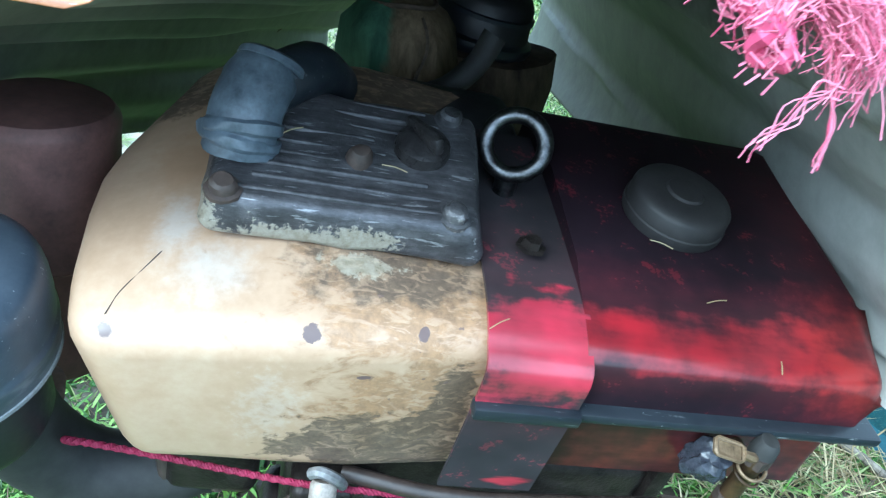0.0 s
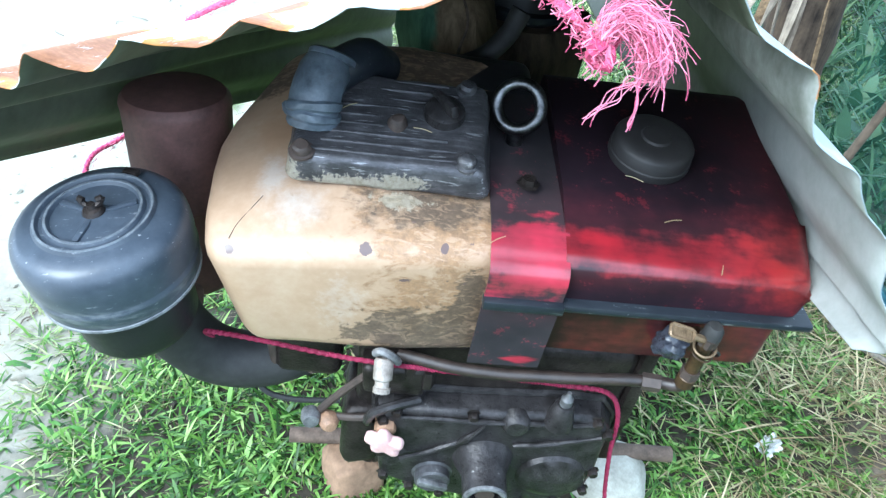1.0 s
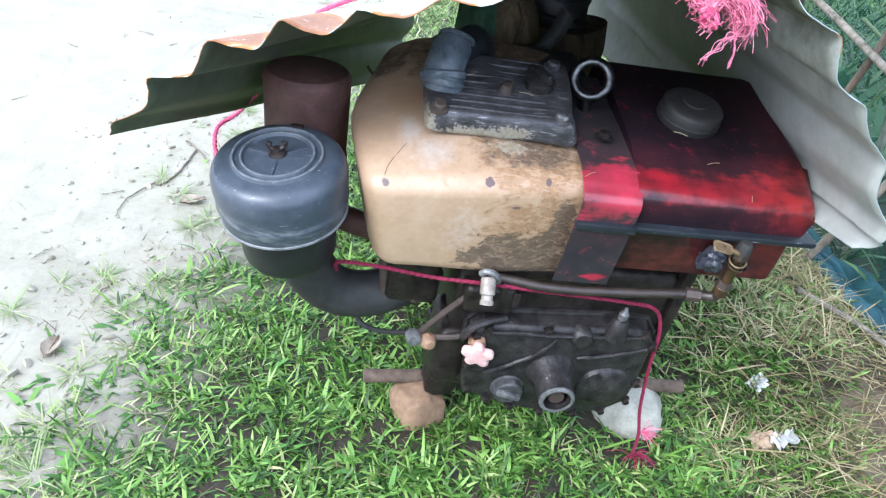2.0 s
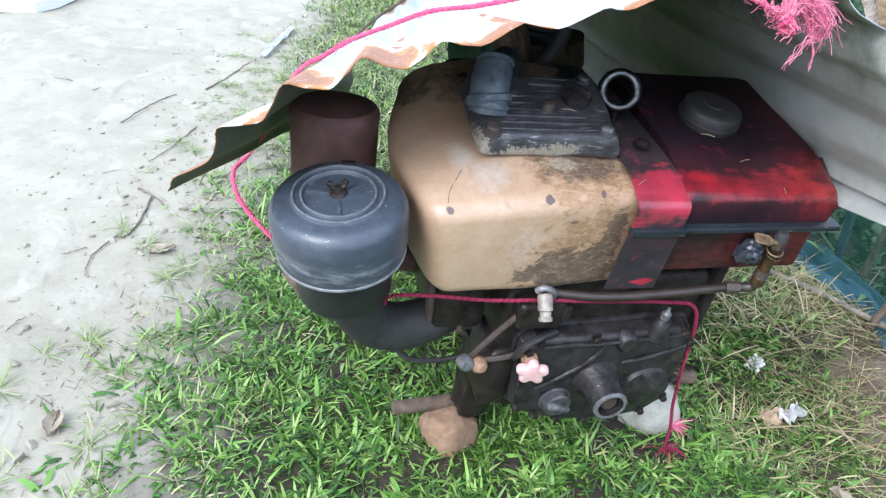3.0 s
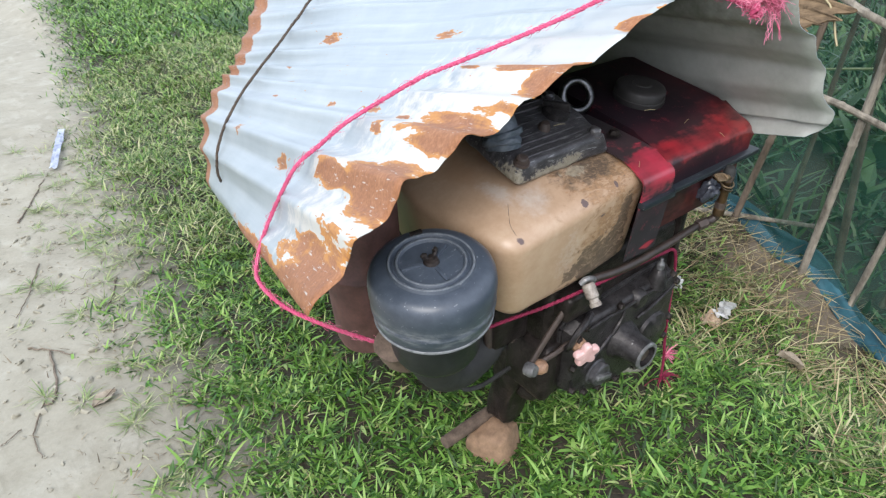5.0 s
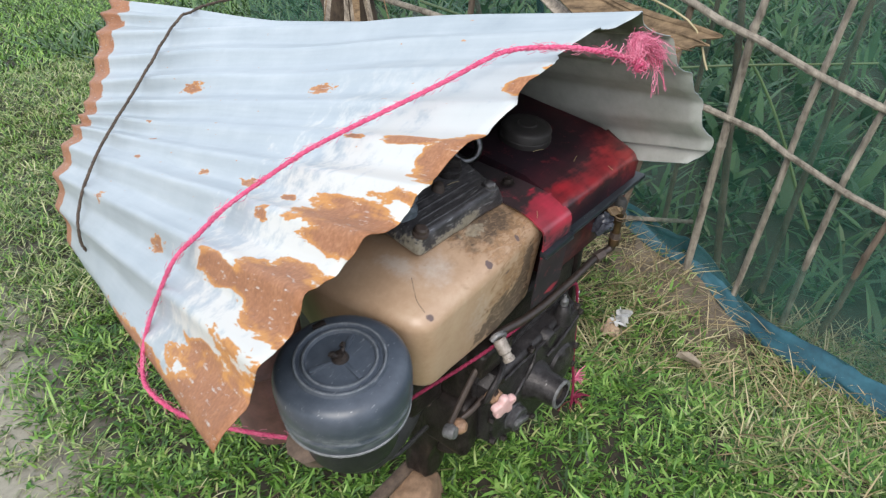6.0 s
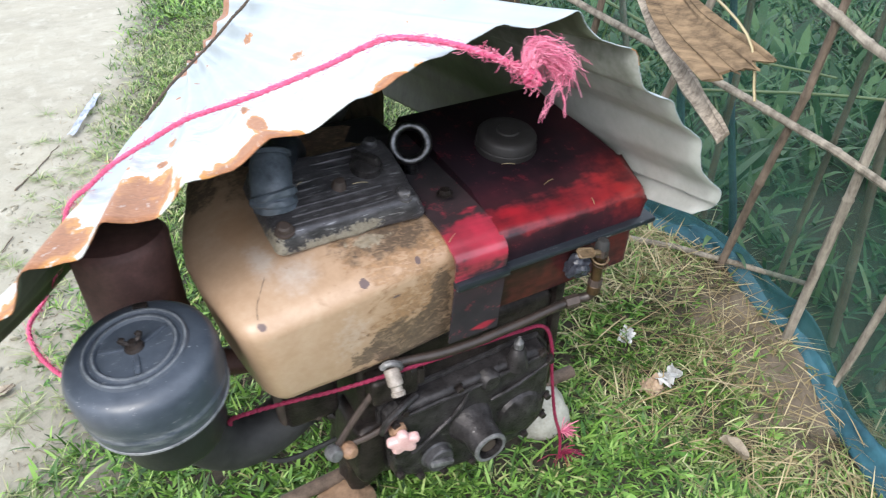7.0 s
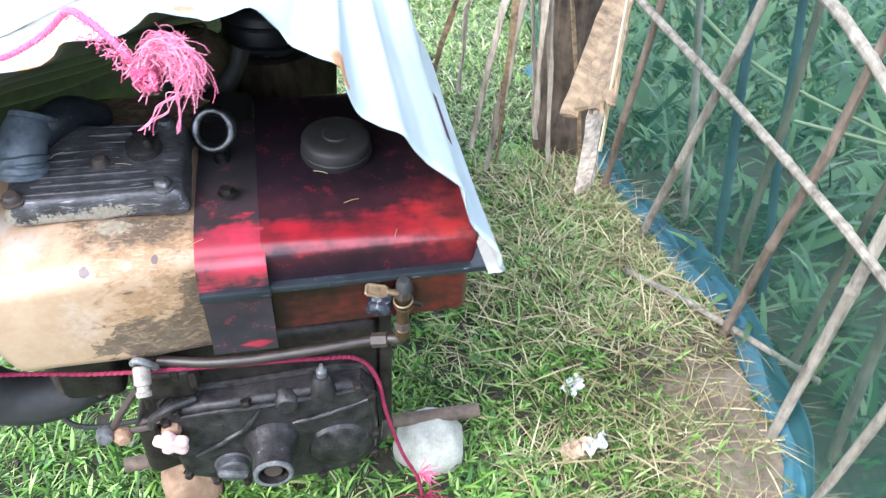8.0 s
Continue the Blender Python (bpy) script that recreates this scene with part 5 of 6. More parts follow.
    e = Vector((0.412, 0.458, 0.092))
    for k in range(46):
        d = Vector((rnd.gauss(0.016, 0.007), rnd.gauss(-0.004, 0.007), rnd.gauss(-0.004, 0.011)))
        tube(glide([e, e + d * 0.5 + Vector((0, 0, 0.004)), e + d], 4), 0.0008, 3, bm, False)
    tagged(part("tuft", bm, PINKFRAY, tail, "loose pink fibres"), kind="stuff")


frayed_knot()


def brown_cord():
    line = [(0.45, 1.50, 0.755), (0.38, 1.48, 0.738), (0.306, 1.461, 0.708), (0.219, 1.42, 0.664), (0.155, 1.435, 0.592), (0.054, 1.385, 0.538), (-0.03, 1.345, 0.474), (-0.075, 1.33, 0.41), (-0.06, 1.35, 0.34), (0.0, 1.40, 0.30)]
    line = [(0.60, 1.53, 0.74), *line]
    tree = BVHTree.FromPolygons([v.co for v in SHEET_OB.data.vertices], [p.vertices[:] for p in SHEET_OB.data.polygons])
    smooth = []
    for p in glide(line, 60):
        hit = tree.ray_cast(p + Vector((-0.12, -0.1, 0.25)), Vector((0.12, 0.1, -0.25)).normalized())[0]
        smooth.append(hit + Vector((-0.010, -0.006, 0.017)) if hit and p.z > 0.45 else p)
    line = [sum((smooth[max(0, min(60, k + d))] for d in range(-5, 6)), Vector()) / 11 for k in range(0, 61, 2)]
    tagged(part("brown_cord", rough(twisted(line, 0.0034, 200, 48), 0.0012, 160), BROWNROPE), "knotted brown cord tied round the metal sheet", "cord")


brown_cord()

# ---- fence: bamboo sticks and shade net ----


def net():
    ys = list(np.arange(-0.9, 2.35, 0.025))
    zs = list(np.linspace(0.0, 1.5, 22))
    verts, faces = [], []
    for y in ys:
        for z in zs:
            foot, top = fence_x(y) + 0.01, max(1.10, fence_x(y) + 0.02)
            x = foot + (top - foot) * ease(z / 0.3) + 0.02 * noise.noise(Vector((y * 3, z * 2, 0))) + 0.008 * noise.noise(Vector((y * 14, z * 5, 0)))
            verts.append((x, y, land(foot, y) - 0.01 + z))
    n = len(zs)
    for j in range(len(ys) - 1):
        for i in range(n - 1):
            faces.append((j * n + i, (j + 1) * n + i, (j + 1) * n + i + 1, j * n + i + 1))
    ob = raw("shade_net", verts, faces, NET)
    tagged(ob, "translucent green shade net hung along a bamboo fence", "net")
    verts, faces = [], []
    for y in ys:
        for k in range(7):
            f = k / 6
            x = fence_x(y) - 0.018 + 0.050 * f + 0.016 * noise.noise(Vector((y * 6, k * 0.6, 4))) + 0.007 * noise.noise(Vector((y * 21, k * 0.9, 8)))
            z = land(x, y) - 0.004 + (0.055 - 0.015 * ease((y - 0.7) / 0.8) + 0.022 * noise.noise(Vector((y * 3, 1, 2)))) * f + 0.014 * noise.noise(Vector((y * 9, k * 0.8, 2))) + 0.007 * noise.noise(Vector((y * 27, k * 1.3, 6)))
            verts.append((x, y, z))
    for j in range(len(ys) - 1):
        for i in range(6):
            faces.append((j * 7 + i, (j + 1) * 7 + i, (j + 1) * 7 + i + 1, j * 7 + i + 1))
    hem = raw("hem", verts, faces, HEM, ob)
    hem.modifiers.new("thickness", "SOLIDIFY").thickness = 0.003
    hem["label"] = "bunched blue bottom hem"


def cane(points, r, material, seed):
    """A bamboo stick with swollen nodes."""
    rnd = random.Random(seed)
    length = sum((Vector(b) - Vector(a)).length for a, b in zip(points, points[1:]))
    n = max(3, int(length / 0.19))
    line = glide(points, n)
    pts, radii = [], []
    for k, w in enumerate(line):
        d = (line[min(k + 1, n)] - line[max(k - 1, 0)]).normalized()
        w = w + Vector((rnd.uniform(-1, 1), rnd.uniform(-1, 1), rnd.uniform(-1, 1))) * 0.004
        for step, swell in ((-0.006, 0.98), (-0.0015, 1.12), (0.002, 1.13), (0.006, 0.96)):
            pts.append(w + d * step)
            radii.append(r * swell * (1 - 0.25 * k / n))
    return part("bamboo_stick", tube(pts, radii, 9), material)


def fence():
    specs = [
        # y and z along each stick, thickness
        ([(1.34, 0.03), (1.15, 0.70), (1.05, 1.10)], 0.0105, BAMBOO_D),
        ([(1.10, 0.03), (0.81, 0.71), (0.70, 0.97)], 0.0105, BAMBOO),
        ([(0.70, 0.08), (0.59, 0.47), (0.53, 0.73), (0.45, 1.05)], 0.0095, BAMBOO_D),
        ([(0.508, -0.07), (0.404, 0.591), (0.378, 0.70), (0.32, 1.02)], 0.0105, BAMBOO),
        ([(0.375, -0.06), (0.292, 0.345), (0.257, 0.509), (0.215, 0.71), (0.14, 1.04)], 0.0085, BAMBOO),
        ([(0.25, -0.14), (0.175, 0.287), (0.122, 0.486), (0.0, 0.95)], 0.0085, BAMBOO),
        ([(0.165, -0.12), (0.068, 0.244), (-0.09, 0.80)], 0.0085, BAMBOO_D),
        ([(1.6, 0.66), (1.217, 0.60), (0.883, 0.535), (0.59, 0.476), (0.385, 0.418), (0.27, 0.367), (0.055, 0.262), (-0.3, 0.15)], 0.0095, BAMBOO),
        ([(1.3, 0.97), (0.667, 0.74), (0.50, 0.672), (0.338, 0.60), (0.098, 0.49), (-0.3, 0.34)], 0.010, BAMBOO),
        ([(1.75, 0.05), (1.70, 1.2)], 0.011, BAMBOO),
    ]
    for k, (line, r, m) in enumerate(specs):
        pts = [(1.068 - 0.009 * (k in (7, 8)), y, z) for y, z in line]
        ob = cane(pts, r, m, k)
        tagged(ob, "weathered grey bamboo stick of the fence" if m is BAMBOO else "dark brown bamboo stick of the fence", "stick", "fence sticks")
    for k, (y0, z0, y1, z1) in enumerate(((0.945, 0.0, 1.05, 0.92), (0.755, 0.0, 0.93, 0.95))):
        ob = cane([(1.19, y0, z0), (1.19, y1, z1)], 0.012 - 0.002 * k, CLOTH, 30 + k)
        tagged(ob, "post wound with dark blue cloth behind the net", "post", "posts behind the net")
    for k, (y0, z0, y1, z1) in enumerate(((0.62, -0.02, 0.50, 0.85), (0.33, -0.06, 0.18, 0.80), (0.86, 0.0, 0.80, 0.90), (0.45, -0.05, 0.47, 0.80))):
        ob = cane([(1.17, y0, z0), (1.18, y1, z1)], 0.008 + 0.001 * k, BAMBOO_D, 40 + k)
        tagged(ob, "thin dark post standing behind the net", "post", "posts behind the net")
    ob = cane([(1.20, 1.10, 0.0), (1.20, 1.28, 0.75)], 0.011, BAMBOO, 33)
    tagged(ob, "grey post standing behind the net", "post", "posts behind the net")
    for k, line in enumerate((((1.24, 1.50, 0.60), (1.22, 1.03, 0.52), (1.20, 0.60, 0.535)), ((1.5, 1.2, 0.30), (1.45, 0.7, 0.42), (1.4, 0.2, 0.50)), ((1.6, 1.9, 0.0), (1.6, 1.7, 0.45), (1.55, 1.5, 0.75)), ((1.45, 0.3, 0.0), (1.5, 0.5, 0.4), (1.5, 0.8, 0.75)))):
        ob = part("weed_stalk", tube(glide(line, 14), [0.0055 - 0.0002 * j for j in range(15)], 7), TUFT)
        tagged(ob, "pale green weed stalk leaning behind the net", "weed", "weed stalks")
    ob = cane([(0.965, 0.93, land(0.965, 0.93) + 0.008), (1.06, 0.74, 0.10), (1.155, 0.53, 0.095)], 0.008, BAMBOO, 50)
    tagged(ob, "dry stick lying along the foot of the fence", "stick")


net()
fence()

# ---- dead banana stem with hanging leaf strips ----


def dead_stem():
    bm = bmesh.new()
    line = glide([(1.05, 1.62, -0.02), (1.05, 1.63, 0.5), (1.03, 1.66, 1.4)], 24)
    tube(line, [0.098 - 0.001 * k for k in range(25)], 20, bm)
    stem = part("dead_banana_stem", rough(rough(bm, 0.02, 9), 0.008, 40), BARK)
    tagged(stem, "dead brown banana stem with dry leaf strips hanging", "plant")
    rnd = random.Random(11)
    hung = [(0.662, 0.595, 0.598, 0.394), (0.777, 0.566, 0.709, 0.217), (0.837, 0.59, 0.757, 0.141), (0.802, 0.591, 0.771, 0.18), (0.689, 0.569, 0.675, 0.368), (0.85, 0.589, 0.89, 0.219), (0.934, 0.587, 1.021, 0.093), (0.878, 0.588, 0.878, 0.266), (0.90, 0.59, 0.93, 0.15)]
    for k, (xt, zt, xb, zb) in enumerate(hung):
        y = 1.35 + 0.02 * (k % 3)
        w = rnd.uniform(0.006, 0.015)
        bm = bmesh.new()
        n = 20
        left, right = [], []
        for j in range(n + 1):
            f = j / n
            p = Vector((xt, y, zt)).lerp(Vector((xb, y, zb)), 2 * f - 1) if f > 0.5 else Vector((1.04, y + 0.22, 1.05)).lerp(Vector((xt, y, zt)), 2 * f)
            p += 0.006 * Vector((noise.noise((k, j * 0.3, 0)), noise.noise((k, j * 0.3, 5)), 0))
            turn = 0.9 * math.sin(j * 0.25 + k)
            t = Vector((math.cos(turn), math.sin(turn), 0))
            ww = w * (1 - 0.35 * f * f) * (0.85 + 0.45 * noise.noise((k * 2.3, j * 0.35, 9)))
            left.append(bm.verts.new(p + t * ww))
            right.append(bm.verts.new(p - t * ww))
        for j in range(n):
            bm.faces.new((left[j], left[j + 1], right[j + 1], right[j]))
        bmesh.ops.recalc_face_normals(bm, faces=bm.faces)
        bmesh.ops.solidify(bm, geom=bm.faces[:], thickness=0.003)
        part("leaf_strip", bm, STRIP if k % 3 else SHEATH, stem)
    return stem


def dead_leaf(stem):
    """A split dry sheath that droops from the stem towards the sheet."""
    bm = bmesh.new()
    rows = []
    side = Vector((0.55, -0.35, 0.76)).normalized()
    line = glide([(1.02, 1.58, 1.02), (0.93, 1.0, 0.90), (0.70, 0.60, 0.755), (0.562, 0.333, 0.725)], 26)
    for j, c in enumerate(line):
        row = []
        for s in np.linspace(-1, 1, 25):
            w = 0.034 + 0.004 * noise.noise(Vector((j * 0.4, 0, 0)))
            jag = (0.03 * noise.noise(Vector((s * 3.3, 1, 0))) + 0.012 * noise.noise(Vector((s * 14, 3, 0))) + 0.035 * s) * (j / 26) ** 8
            fold = 0.012 * (1 - s * s) + 0.006 * noise.noise(Vector((s * 5, j * 0.12, 0)))
            row.append(bm.verts.new(c + side * w * s + Vector((fold - 0.3 * jag, -jag, 0))))
        rows.append(row)
    for a, b in zip(rows, rows[1:]):
        for k in range(24):
            bm.faces.new((a[k], a[k + 1], b[k + 1], b[k]))
    bmesh.ops.recalc_face_normals(bm, faces=bm.faces)
    bmesh.ops.solidify(bm, geom=bm.faces[:], thickness=0.003)
    leaf = part("dry_sheath", rough(bm, 0.002, 50), SHEATH, stem, "split dry tan sheath")
    part("splinter", tube(glide([(0.70, 0.56, 0.80), (0.60, 0.36, 0.76), (0.572, 0.31, 0.69)], 10), 0.002, 6), STRAW, leaf)
    line = glide([(1.0, 1.5, 0.95), (0.90, 1.0, 0.83), (0.70, 0.60, 0.69), (0.579, 0.355, 0.626)], 22)
    bm = bmesh.new()
    rows = [[bm.verts.new(c + side * (0.018 - 0.0003 * j) * s + Vector((0.008 * (1 - s * s), 0.01 * noise.noise(Vector((s * 5, j * 0.3, 4))), 0))) for s in (-1, -0.4, 0.4, 1)] for j, c in enumerate(line)]
    for a, b in zip(rows, rows[1:]):
        for k in range(3):
            bm.faces.new((a[k], a[k + 1], b[k + 1], b[k]))
    bmesh.ops.recalc_face_normals(bm, faces=bm.faces)
    bmesh.ops.solidify(bm, geom=bm.faces[:], thickness=0.005)
    part("torn_strip", rough(bm, 0.003, 40), STRIP, stem)


dead_leaf(dead_stem())

# ---- stump and pot that hold the sheet up behind the engine ----


def stump():
    bm = lathe([(0, -0.02), (0.13, -0.02), (0.115, 0.1), (0.105, 0.4), (0.112, 0.58), (0.10, 0.618), (0, 0.623)], 32)
    for v in bm.verts:
        a = math.atan2(v.co.y, v.co.x)
        v.co.x *= 1 + 0.07 * math.sin(3 * a + 1) + 0.03 * math.sin(7 * a)
        v.co.y *= 1 + 0.07 * math.sin(3 * a + 1)
    ob = part("tree_stump", rough(bm, 0.012, 14), BARK)
    ob.matrix_world = pose(0.242, 0.97, 0)
    tagged(ob, "rough brown wooden stump under the metal sheet", "stump")
    pot = part("black_pot", lathe([(0, 0.076), (0.044, 0.076), (0.054, 0.072), (0.060, 0.062), (0.0645, 0.026), (0.064, 0.0), (0, 0.0)], 36), BLACK)
    pot.matrix_world = pose(0.235, 0.955, 0.621, 3, 4, 0)
    tagged(pot, "upturned black pot on the stump, under the sheet", "pot")
    part("rim", lathe([(0.063, 0.004), (0.071, 0.006), (0.073, 0.012), (0.072, 0.018), (0.064, 0.022)], 36), DARKENAMEL, pot)
    part("band", lathe([(0.0605, 0.044), (0.0645, 0.045), (0.0645, 0.050), (0.0600, 0.052)], 36), DARKENAMEL, pot)


stump()


def sack():
    """A slack sack hung against the stump."""
    bm = lathe([(0, -0.088), (0.022, -0.086), (0.046, -0.074), (0.062, -0.050), (0.068, -0.018), (0.064, 0.02), (0.050, 0.040), (0.030, 0.052), (0, 0.056)], 30)
    for v in bm.verts:
        a = math.atan2(v.co.y, v.co.x)
        fold = 1 + 0.06 * math.sin(5 * a + 9 * v.co.z) + 0.035 * math.sin(11 * a - 14 * v.co.z)
        v.co.x *= fold
        v.co.y *= fold
    ob = part("hung_sack", rough(rough(bm, 0.008, 16), 0.003, 60), SACKING)
    ob.matrix_world = pose(0.128, 0.86, 0.628, 4, -6, 0)
    tagged(ob, "slack brown and green sack hung against the stump", "sack")
    seam = [(0.018 + 0.006 * math.sin(9 * t), -0.070 * math.sin(math.pi * (0.10 + 0.80 * t)) ** 0.6 - 0.004, 0.042 - 0.118 * t) for t in [k / 12 for k in range(13)]]
    part("seam", rough(tube(seam, 0.0022, 6), 0.001, 120), BROWNROPE, ob, "stitched brown seam")
    tie = [(0.036 * math.cos(a), 0.036 * math.sin(a), 0.050 + 0.002 * math.sin(3 * a)) for a in [2 * math.pi * k / 24 for k in range(25)]]
    part("tie", tube(tie, 0.003, 6), BROWNROPE, ob, "brown cord round the sack's neck")


sack()

# ---- litter and twigs ----


def scrap(name, at, size, material, seed, label):
    rnd = random.Random(seed)
    bm = bmesh.new()
    n = 11
    grid = [[bm.verts.new(((i / n - 0.5) * size, (j / n - 0.5) * size * 0.7, size * (0.22 * noise.noise(Vector((i * 0.4, j * 0.4, seed))) + 0.10 * noise.noise(Vector((i * 1.1, j * 1.1, seed + 5)))))) for i in range(n + 1)] for j in range(n + 1)]
    for j in range(n):
        for i in range(n):
            far_off = math.hypot(i - 5, 1.1 * (j - 5)) + 1.6 * noise.noise(Vector((i * 0.6, j * 0.6, seed + 9)))
            if far_off < 4.6 + 0.3 * rnd.random():
                bm.faces.new((grid[j][i], grid[j][i + 1], grid[j + 1][i + 1], grid[j + 1][i]))
    bmesh.ops.recalc_face_normals(bm, faces=bm.faces)
    bmesh.ops.solidify(bm, geom=bm.faces[:], thickness=0.0008)
    ob = part(name, bm, material)
    ob.matrix_world = at
    return tagged(ob, label, "litter")


scrap("foil_scrap", pose(0.740, 0.650, land(0.740, 0.650) + 0.014, 15, -10, 30), 0.058, LITTER, 1, "crumpled silver foil scrap lying in the grass")
scrap("foil_scrap", pose(0.735, 0.523, land(0.735, 0.523) + 0.026, -35, 30, 75), 0.085, LITTER, 2, "crumpled silver wrapper in the dry grass")
scrap("paper_scrap", pose(0.700, 0.525, land(0.700, 0.525) + 0.016, 8, 0, 10), 0.075, LITTER_O, 3, "torn orange wrapper in the dry grass")


def dry_leaf(at, size, bend, seed, label):
    """A curled fallen leaf with a raised midrib."""
    bm = bmesh.new()
    rows = []
    for j in range(13):
        f = j / 12
        half = 0.30 * size * math.sin(math.pi * min(1.0, 0.04 + f)) ** 0.8 * (1 + 0.25 * noise.noise(Vector((f * 5, seed, 0))))
        row = []
        for k in range(7):
            e = k / 3 - 1
            lift = bend * size * (e * e) + 0.35 * bend * size * math.sin(math.pi * f) + 0.04 * size * noise.noise(Vector((f * 6, e * 2, seed)))
            row.append(bm.verts.new(((f - 0.5) * size, half * e, lift)))
        rows.append(row)
    for a, b in zip(rows, rows[1:]):
        for k in range(6):
            bm.faces.new((a[k], a[k + 1], b[k + 1], b[k]))
    bmesh.ops.recalc_face_normals(bm, faces=bm.faces)
    bmesh.ops.solidify(bm, geom=bm.faces[:], thickness=0.0012)
    ob = part("dry_leaf", bm, DEADLEAF)
    ob.matrix_world = at
    part("stalk", tube(glide([(-0.52 * size, 0, 0.02 * size), (0, 0, 0.36 * bend * size + 0.001), (0.45 * size, 0, 0.01)], 10), 0.0012, 5), BAMBOO_D, ob)
    return tagged(ob, label, "leaf")


dry_leaf(pose(0.742, 0.355, land(0.742, 0.355) + 0.030, 10, -30, 118), 0.060, 0.25, 3, "curled beige dry leaf stuck in the grass")
dry_leaf(pose(-0.444, 1.246, land(-0.444, 1.246) + 0.003, 0, 0, 24), 0.062, 0.10, 8, "withered grey leaf lying on the dirt path")
dry_leaf(pose(-0.586, 0.690, land(-0.586, 0.690) + 0.004, 0, 0, 80), 0.055, 0.16, 5, "pale dry leaf lying on the dirt path")


def twigs():
    rnd = random.Random(5)
    named = [
        [(-0.519, 1.569), (-0.485, 1.525), (-0.447, 1.461)],
        [(-0.482, 1.509), (-0.506, 1.379), (-0.531, 1.311), (-0.549, 1.316)],
        [(-0.548, 1.321), (-0.585, 1.244), (-0.596, 1.183), (-0.596, 1.14)],
        [(-0.379, 2.034), (-0.443, 1.874), (-0.504, 1.74)],
        [(-0.536, 0.903), (-0.55, 0.867), (-0.557, 0.824)],
        [(-0.357, 1.515), (-0.327, 1.502), (-0.294, 1.508)],
        [(-0.241, 1.775), (-0.278, 1.692), (-0.308, 1.634)],
        [(-0.607, 1.261), (-0.638, 1.24), (-0.656, 1.234)],
        [(-0.685, 0.995), (-0.698, 0.968), (-0.707, 0.953)],
        [(-0.35, 2.4), (-0.27, 2.56), (-0.18, 2.75)],
        [(-0.6, 2.05), (-0.53, 2.22), (-0.45, 2.35)],
    ]
    for line in named:
        r = min(rnd.uniform(0.0018, 0.0034), 0.022 * math.dist(line[0], line[-1]))
        pts = [q + Vector((rnd.gauss(0, 0.002), rnd.gauss(0, 0.002), 0)) for q in glide([(x, y, land(x, y) + 0.004) for x, y in line], 14)]
        ob = part("twig", rough(tube(pts, [r * (1 - 0.035 * j) for j in range(15)], 7), 0.0008, 140), TWIG)
        tagged(ob, "crooked dry twig lying on the dirt path", "twig", "twigs on the path")
    straight = []
    for k in range(30):
        x, y, a, l = rnd.uniform(-1.3, -0.42), rnd.uniform(0.3, 3.6), rnd.uniform(0, 3.1), rnd.uniform(0.02, 0.075)
        x += 0.22 * (y - 1.0)
        straight.append(((x, y), (x + l * math.cos(a), y + l * math.sin(a))))
    for (x0, y0), (x1, y1) in straight:
        mid = ((x0 + x1) / 2 + rnd.uniform(-0.012, 0.012), (y0 + y1) / 2 + rnd.uniform(-0.012, 0.012))
        r = rnd.uniform(0.0008, 0.0018)
        pts = glide([(x, y, land(x, y) + 0.003) for x, y in ((x0, y0), mid, (x1, y1))], 10)
        ob = part("twig", tube(pts, [r * (1 - 0.06 * j) for j in range(11)], 6), BAMBOO)
        tagged(ob, "thin dry twig lying on the dirt path", "twig", "twigs on the path")


twigs()


def clods():
    """Crumbs of dry earth along the path, joined as one."""
    rnd = random.Random(61)
    bm = bmesh.new()
    for k in range(420):
        y = rnd.uniform(0.2, 3.0)
        x = 0.22 * y - 0.74 + rnd.gauss(-0.12, 0.16)
        r = 0.003 + 0.009 * rnd.random() ** 3
        one = bmesh.new()
        bmesh.ops.create_icosphere(one, subdivisions=1, radius=1)
        for v in one.verts:
            v.co *= 0.8 + 0.5 * noise.noise(v.co * 1.7 + Vector((k * 3.1, 0, 0)))
        moved(one, pose(x, y, land(x, y) + 0.2 * r, rnd.uniform(0, 90), 0, rnd.uniform(0, 360)) @ Matrix.Diagonal((r * rnd.uniform(1, 1.8), r, 0.6 * r, 1)))
        join(bm, one)
    tagged(part("clods", bm, SOIL), "small dry clods of pale earth strewn on the path", "clods", kind="stuff")


clods()


